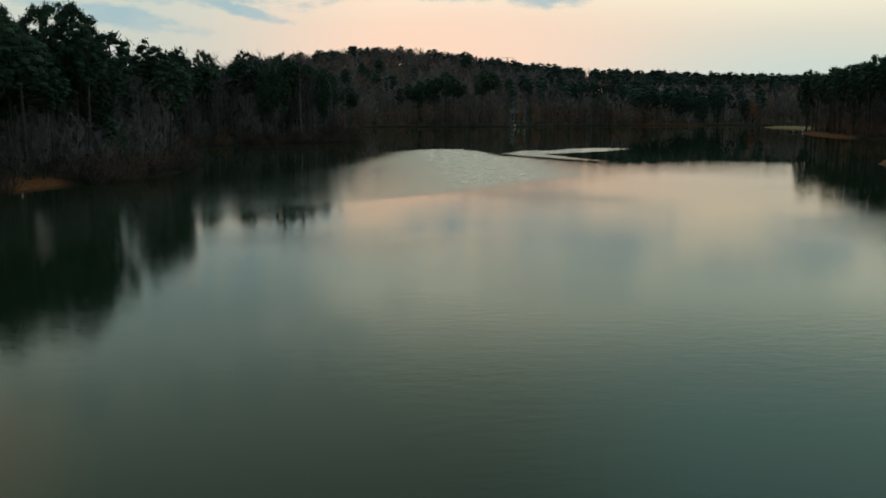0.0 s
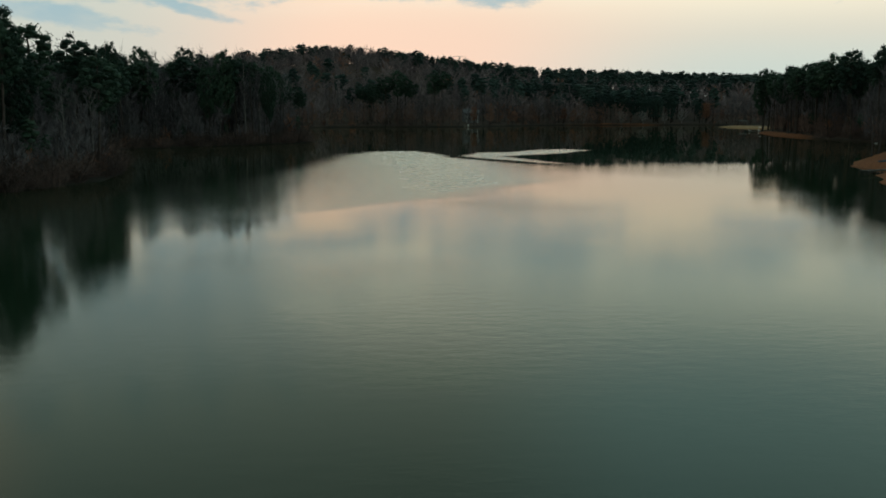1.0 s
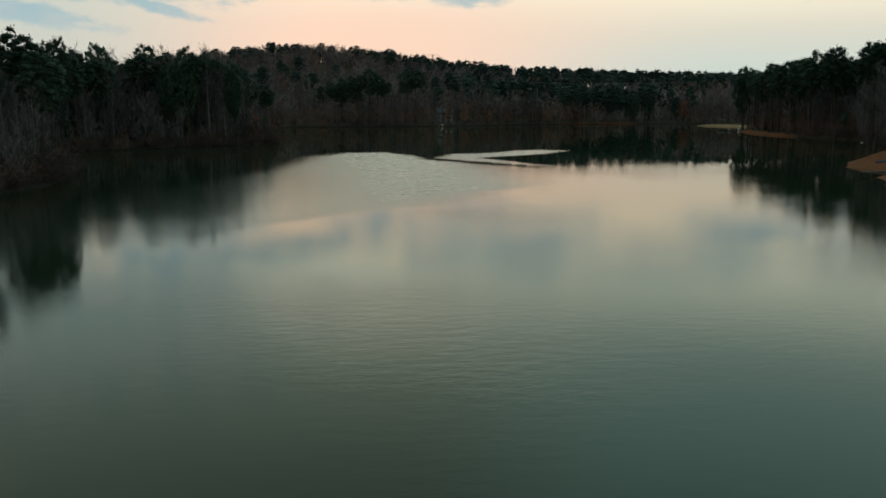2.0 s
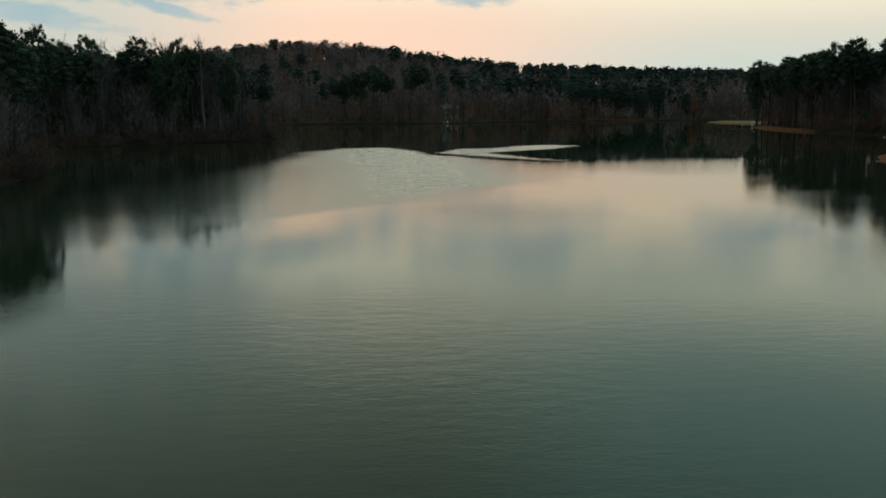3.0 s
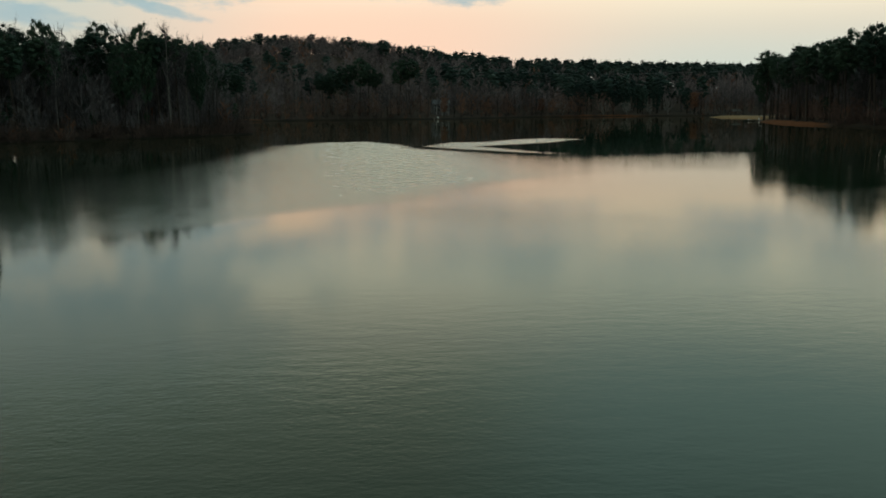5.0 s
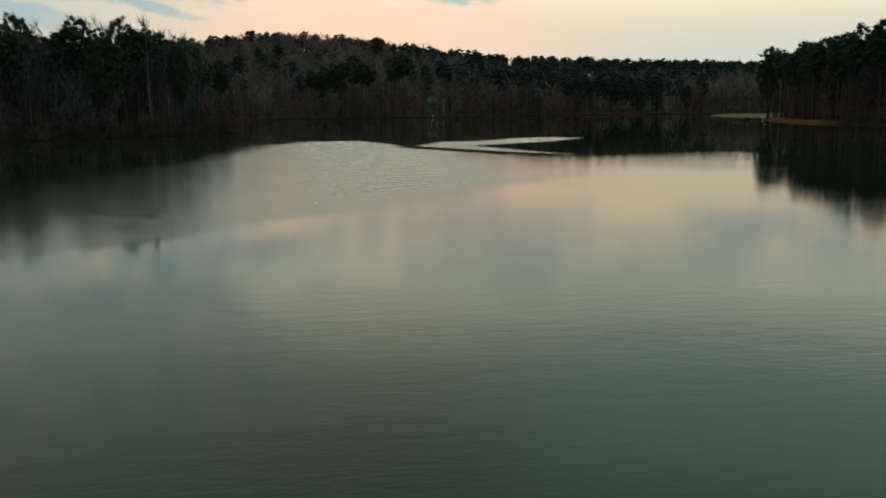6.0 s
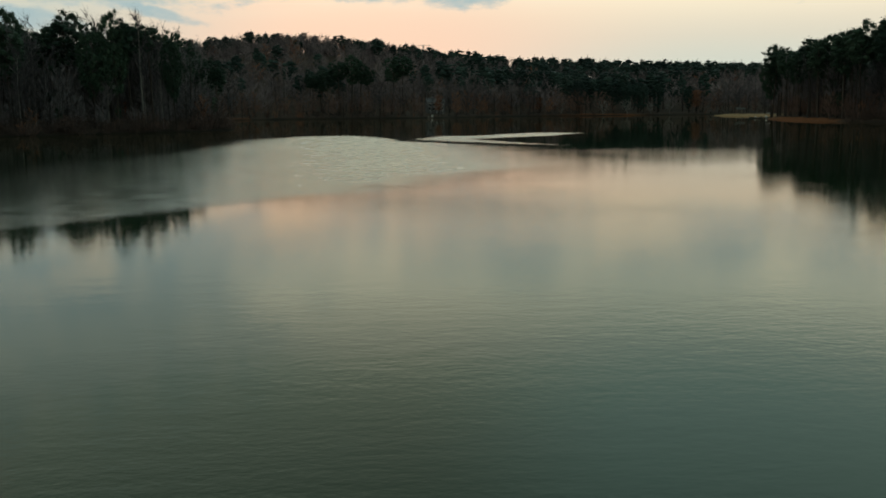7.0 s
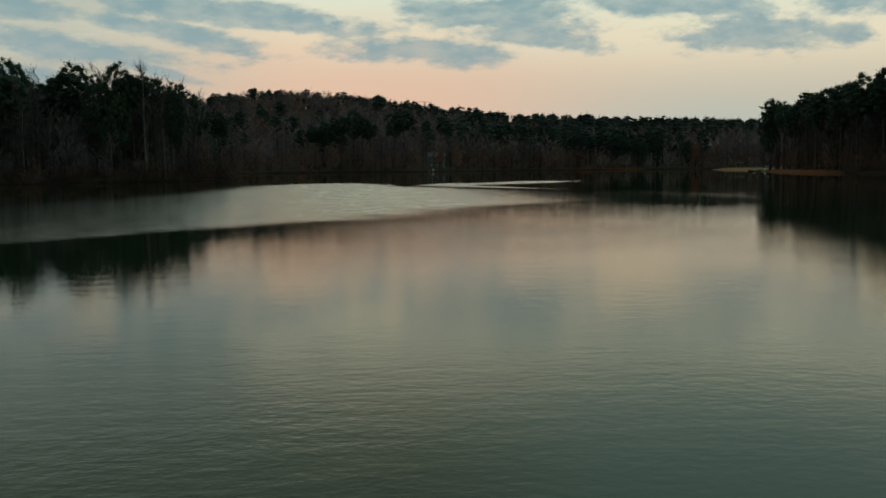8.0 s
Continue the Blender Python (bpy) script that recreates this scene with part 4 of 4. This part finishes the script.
def motor_boat(m, mat, cover, label):
    """A small open boat with a console, a windscreen, a seat and an outboard."""
    ob = thing("motor_boat", m, label, "boat", "boats at the point")
    part("hull", hull(bmesh.new(), 5.4, 2.0, 0.75, 0.3), mat, ob)
    part("deck", box(bmesh.new(), -1.9, 1.9, -0.68, 0.68, 0.30, 0.34, 0.01), MAT_TIMBER, ob)
    part("console", box(bmesh.new(), -0.2, 0.5, -0.45, 0.45, 0.34, 1.15, 0.05), cover, ob)
    part("windscreen", box(bmesh.new(), 0.38, 0.42, -0.42, 0.42, 1.15, 1.55, 0.01), MAT_GLASS, ob)
    part("seat", box(bmesh.new(), -1.2, -0.7, -0.5, 0.5, 0.34, 0.85, 0.05), cover, ob)
    engine = part("outboard", box(bmesh.new(), -2.95, -2.6, -0.17, 0.17, 0.55, 1.2, 0.06), MAT_DARKHULL, ob)
    part("shaft", rod(bmesh.new(), (-2.8, 0, -0.3), (-2.8, 0, 0.58), 0.06, 0.08), MAT_DARKHULL, engine)
    return ob


def pontoon(m, label):
    """A pontoon boat with a white canopy on four poles."""
    ob = thing("pontoon_boat", m, label, "boat", "boats at the point")
    for y in (-0.85, 0.85):
        part("float", rod(bmesh.new(), (-2.7, y, 0.15), (2.7, y, 0.15), 0.32, 0.30, 10), MAT_STEEL, ob)
    part("deck", box(bmesh.new(), -2.6, 2.6, -1.15, 1.15, 0.46, 0.56, 0.02), MAT_TIMBER, ob)
    for y in (-1.12, 1.12):
        part("side_panel", box(bmesh.new(), -2.3, 2.3, y - 0.025, y + 0.025, 0.565, 1.2, 0.01), MAT_WHITE, ob)
    for x in (-1.6, 1.4):
        for y in (-1.05, 1.05):
            part("canopy_pole", rod(bmesh.new(), (x, y, 0.56), (x, y, 2.25), 0.03, 0.03, 6), MAT_STEEL, ob)
    part("canopy", box(bmesh.new(), -1.8, 1.6, -1.15, 1.15, 2.25, 2.36, 0.04), MAT_WHITE, ob)
    return ob


def picnic_table(m, label):
    ob = thing("picnic_table", m, label, "table", "picnic tables on the sand bar")
    for i in range(5):
        part("tabletop_board", box(bmesh.new(), -0.95, 0.95, -0.38 + i * 0.155, -0.24 + i * 0.155, 0.72, 0.76, 0.006), MAT_TIMBER, ob)
    for y in (-0.72, 0.72):
        part("bench", box(bmesh.new(), -0.95, 0.95, y - 0.13, y + 0.13, 0.42, 0.46, 0.006), MAT_TIMBER, ob)
    for x in (-0.65, 0.65):
        part("cross_bar", box(bmesh.new(), x - 0.04, x + 0.04, -0.8, 0.8, 0.34, 0.42, 0.006), MAT_TIMBER, ob)
        for k in (-1, 1):
            part("leg", rod(bmesh.new(), (x + 0.06, k * 0.62, -0.1), (x + 0.06, k * 0.22, 0.72), 0.05, 0.05, 4), MAT_TIMBER, ob)
    return ob


def shelter(m, label):
    """An open picnic shelter: four posts under a low gabled roof."""
    ob = thing("picnic_shelter", m, label, "shelter")
    for x in (-2.6, 2.6):
        for y in (-1.7, 1.7):
            part("post", box(bmesh.new(), x - 0.08, x + 0.08, y - 0.08, y + 0.08, -0.3, 2.3, 0.01), MAT_TIMBER, ob)
    bm = bmesh.new()
    top = [bm.verts.new(p) for p in ((-3.1, -2.2, 2.3), (3.1, -2.2, 2.3), (3.1, 2.2, 2.3), (-3.1, 2.2, 2.3), (-3.1, 0, 3.2), (3.1, 0, 3.2), (-3.1, -2.2, 2.2), (3.1, -2.2, 2.2), (3.1, 2.2, 2.2), (-3.1, 2.2, 2.2))]
    for f in ((0, 1, 5, 4), (2, 3, 4, 5), (0, 4, 3), (1, 2, 5), (0, 6, 7, 1), (1, 7, 8, 2), (2, 8, 9, 3), (3, 9, 6, 0), (6, 9, 8, 7)):
        bm.faces.new([top[i] for i in f])
    bmesh.ops.recalc_face_normals(bm, faces=bm.faces)
    part("roof", bm, MAT_WETTIMBER, ob)
    return ob


def lake_house(m, label):
    """A two-storey house with a gabled roof, chimney, deck and white-framed windows."""
    ob = thing("lake_house", m, label, "house")
    wall = part("wall", box(bmesh.new(), -6, 6, -4, 4, -1.5, 6.0, 0.02), MAT_SIDING, ob)
    bm = bmesh.new()
    v = [bm.verts.new(p) for p in ((-6.5, -4.6, 5.8), (6.5, -4.6, 5.8), (6.5, 4.6, 5.8), (-6.5, 4.6, 5.8), (-6.5, 0, 9.0), (6.5, 0, 9.0), (-6.5, -4.6, 6.05), (6.5, -4.6, 6.05), (6.5, 4.6, 6.05), (-6.5, 4.6, 6.05), (-6.5, 0, 9.25), (6.5, 0, 9.25))]
    for f in ((0, 4, 5, 1), (4, 3, 2, 5), (6, 7, 11, 10), (10, 11, 8, 9), (0, 1, 7, 6), (3, 9, 8, 2), (0, 6, 10, 4), (4, 10, 9, 3), (1, 5, 11, 7), (5, 2, 8, 11)):
        bm.faces.new([v[i] for i in f])
    bmesh.ops.recalc_face_normals(bm, faces=bm.faces)
    roof = part("roof", bm, MAT_ROOF, ob)
    part("chimney", box(bmesh.new(), 2.6, 3.5, 1.0, 1.9, 6.6, 10.2, 0.03), MAT_SIDING, roof)
    for k in (-1, 1):
        bm = bmesh.new()
        g3 = [bm.verts.new((k * 5.95 + o, y, z)) for o in (0, 0.08 * k) for y, z in ((-3.9, 5.9), (3.9, 5.9), (0, 8.85))]
        for f in ((0, 1, 2), (3, 5, 4), (0, 3, 4, 1), (1, 4, 5, 2), (2, 5, 3, 0)):
            bm.faces.new([g3[i] for i in f])
        bmesh.ops.recalc_face_normals(bm, faces=bm.faces)
        part("gable", bm, MAT_SIDING, ob)
    for z in (0.9, 3.9):
        for x in (-4.4, -1.6, 1.4, 4.3):
            w = part("window", box(bmesh.new(), x - 0.62, x + 0.62, -4.03, -4.005, z - 0.12, z + 1.42, 0.0), MAT_GLASS, ob)
            part("window_frame", box(bmesh.new(), x - 0.70, x - 0.62, -4.08, -4.005, z - 0.25, z + 1.55, 0.01), MAT_WHITE, w)
            part("window_frame", box(bmesh.new(), x + 0.62, x + 0.70, -4.08, -4.005, z - 0.25, z + 1.55, 0.01), MAT_WHITE, w)
            part("window_head", box(bmesh.new(), x - 0.62, x + 0.62, -4.08, -4.005, z + 1.42, z + 1.55, 0.01), MAT_WHITE, w)
            part("window_sill", box(bmesh.new(), x - 0.62, x + 0.62, -4.12, -4.005, z - 0.25, z - 0.12, 0.01), MAT_WHITE, w)
    part("deck", box(bmesh.new(), -4.5, 4.5, -7.2, -4.15, 2.5, 2.7, 0.02), MAT_TIMBER, ob)
    for x in (-4.2, 0, 4.2):
        part("deck_post", box(bmesh.new(), x - 0.1, x + 0.1, -7.1, -6.9, -3.0, 3.7, 0.01), MAT_WHITE, ob)
    part("deck_rail", box(bmesh.new(), -4.5, 4.5, -7.15, -7.05, 3.7, 3.8, 0.01), MAT_WHITE, ob)
    return ob


def pylon(m, label):
    """A lattice mast with two cross-arms."""
    ob = thing("power_pylon", m, label, "pylon")
    for x, y in ((-1, -1), (1, -1), (1, 1), (-1, 1)):
        part("leg", rod(bmesh.new(), (x * 2.6, y * 2.6, -1), (x * 0.4, y * 0.4, 34), 0.16, 0.12, 5), MAT_STEEL, ob)
    for i in range(9):
        z0, z1 = i * 3.7, i * 3.7 + 3.7
        w0, w1 = 2.6 - 2.2 * z0 / 34, 2.6 - 2.2 * z1 / 34
        for k in (-1, 1):
            part("brace", rod(bmesh.new(), (-w0, k * w0, z0), (w1, k * w1, z1), 0.07, 0.07, 4), MAT_STEEL, ob)
            part("brace", rod(bmesh.new(), (k * w0, -w0, z0), (k * w1, w1, z1), 0.07, 0.07, 4), MAT_STEEL, ob)
    for z, w in ((33.5, 6.5), (29.5, 5.0)):
        arm = part("cross_arm", rod(bmesh.new(), (-w, 0, z), (w, 0, z), 0.15, 0.15, 4), MAT_STEEL, ob)
        for k in (-1, 1):
            part("insulator", rod(bmesh.new(), (k * w, 0, z - 1.5), (k * w, 0, z), 0.12, 0.12, 6), MAT_WHITE, arm)
    return ob


def cable(points, label):
    cu = bpy.data.curves.new("power_cable", "CURVE")
    cu.dimensions, cu.bevel_depth, cu.bevel_resolution = "3D", 0.05, 1
    sp = cu.splines.new("POLY")
    sp.points.add(len(points) - 1)
    for q, c in zip(sp.points, points):
        q.co = (*c, 1)
    cu.materials.append(MAT_STEEL)
    return tagged(new("power_cable", cu), label, "cable")


small_dock(pose(97.5, 199.5, 0, 0, 0, 22), 14.0, 2.4, 0.75, "weathered grey timber dock reaching out from the grassy bank", MAT_WETTIMBER, 0.06)
canoe(pose(114.5, 221.5, level(114.5, 221.5) + 0.02, 0, -8, 12), MAT_BLUEHULL, "blue-grey canoe drawn up on the orange grass bank")
canoe(pose(95.5, 176.5, level(95.5, 176.5) + 0.02, 0, -3, 75), MAT_WHITE, "white canoe lying on the tan grass shore")
small_dock(pose(46.5, 611.5, 0, 0, 0, -90), 7.0, 2.0, 0.7, "small timber dock below the house across the lake")
board = thing("dock_box", pose(47.6, 606.5, 0.7), "white storage box standing on the small far dock", "box")
part("body", box(bmesh.new(), -0.45, 0.45, -0.35, 0.35, 0.02, 0.9, 0.04), MAT_WHITE, board)
part("lid", box(bmesh.new(), -0.5, 0.5, -0.4, 0.4, 0.903, 0.98, 0.03), MAT_WHITE, board)
lake_house(pose(52, 642, level(52, 642) + 0.9, 0, 0, 6) @ Matrix.Diagonal((0.88, 0.88, 0.88, 1)), "grey two-storey house with white-framed windows among bare trees")
motor_boat(pose(187.0, 489.0, -0.2, 0, 0, 160), MAT_DARKHULL, MAT_WHITE, "dark motor boat with a white console moored by the point")
pontoon(pose(193.0, 488.5, 0.05, 0, 0, 75), "white pontoon boat with a canopy beside the point")
small_dock(pose(186.0, 486.5, 0, 0, 0, 10), 13.0, 1.6, 0.55, "low timber dock between two moored boats")
for x, y, a in ((214, 588, 20), (223, 583, 65)):
    picnic_table(pose(x, y, level(x, y), 0, 0, a), "weathered timber picnic table on the sand bar")
shelter(pose(222, 590, level(222, 590), 0, 0, 10), "dark open picnic shelter on the sand bar")
pylon(pose(63, 905, level(63, 905) - 10.5, 0, 0, 15), "distant lattice power pylon on the hill's crest")
cable([(100 + 4.0 * i, 700 + 0.4 * i, 29 + 0.004 * (i - 20) ** 2) for i in range(41)], "thin sagging power cable across the valley")
sign = thing("shore_sign", pose(177.5, 343.5, level(177.5, 343.5)), "small white sign on a post at the water's edge", "sign")
part("post", rod(bmesh.new(), (0, 0, -0.6), (0, 0, 1.5), 0.05, 0.05, 6), MAT_TIMBER, sign)
part("board", box(bmesh.new(), -0.55, 0.55, -0.075, -0.051, 0.75, 1.5, 0.008), MAT_WHITE, sign)
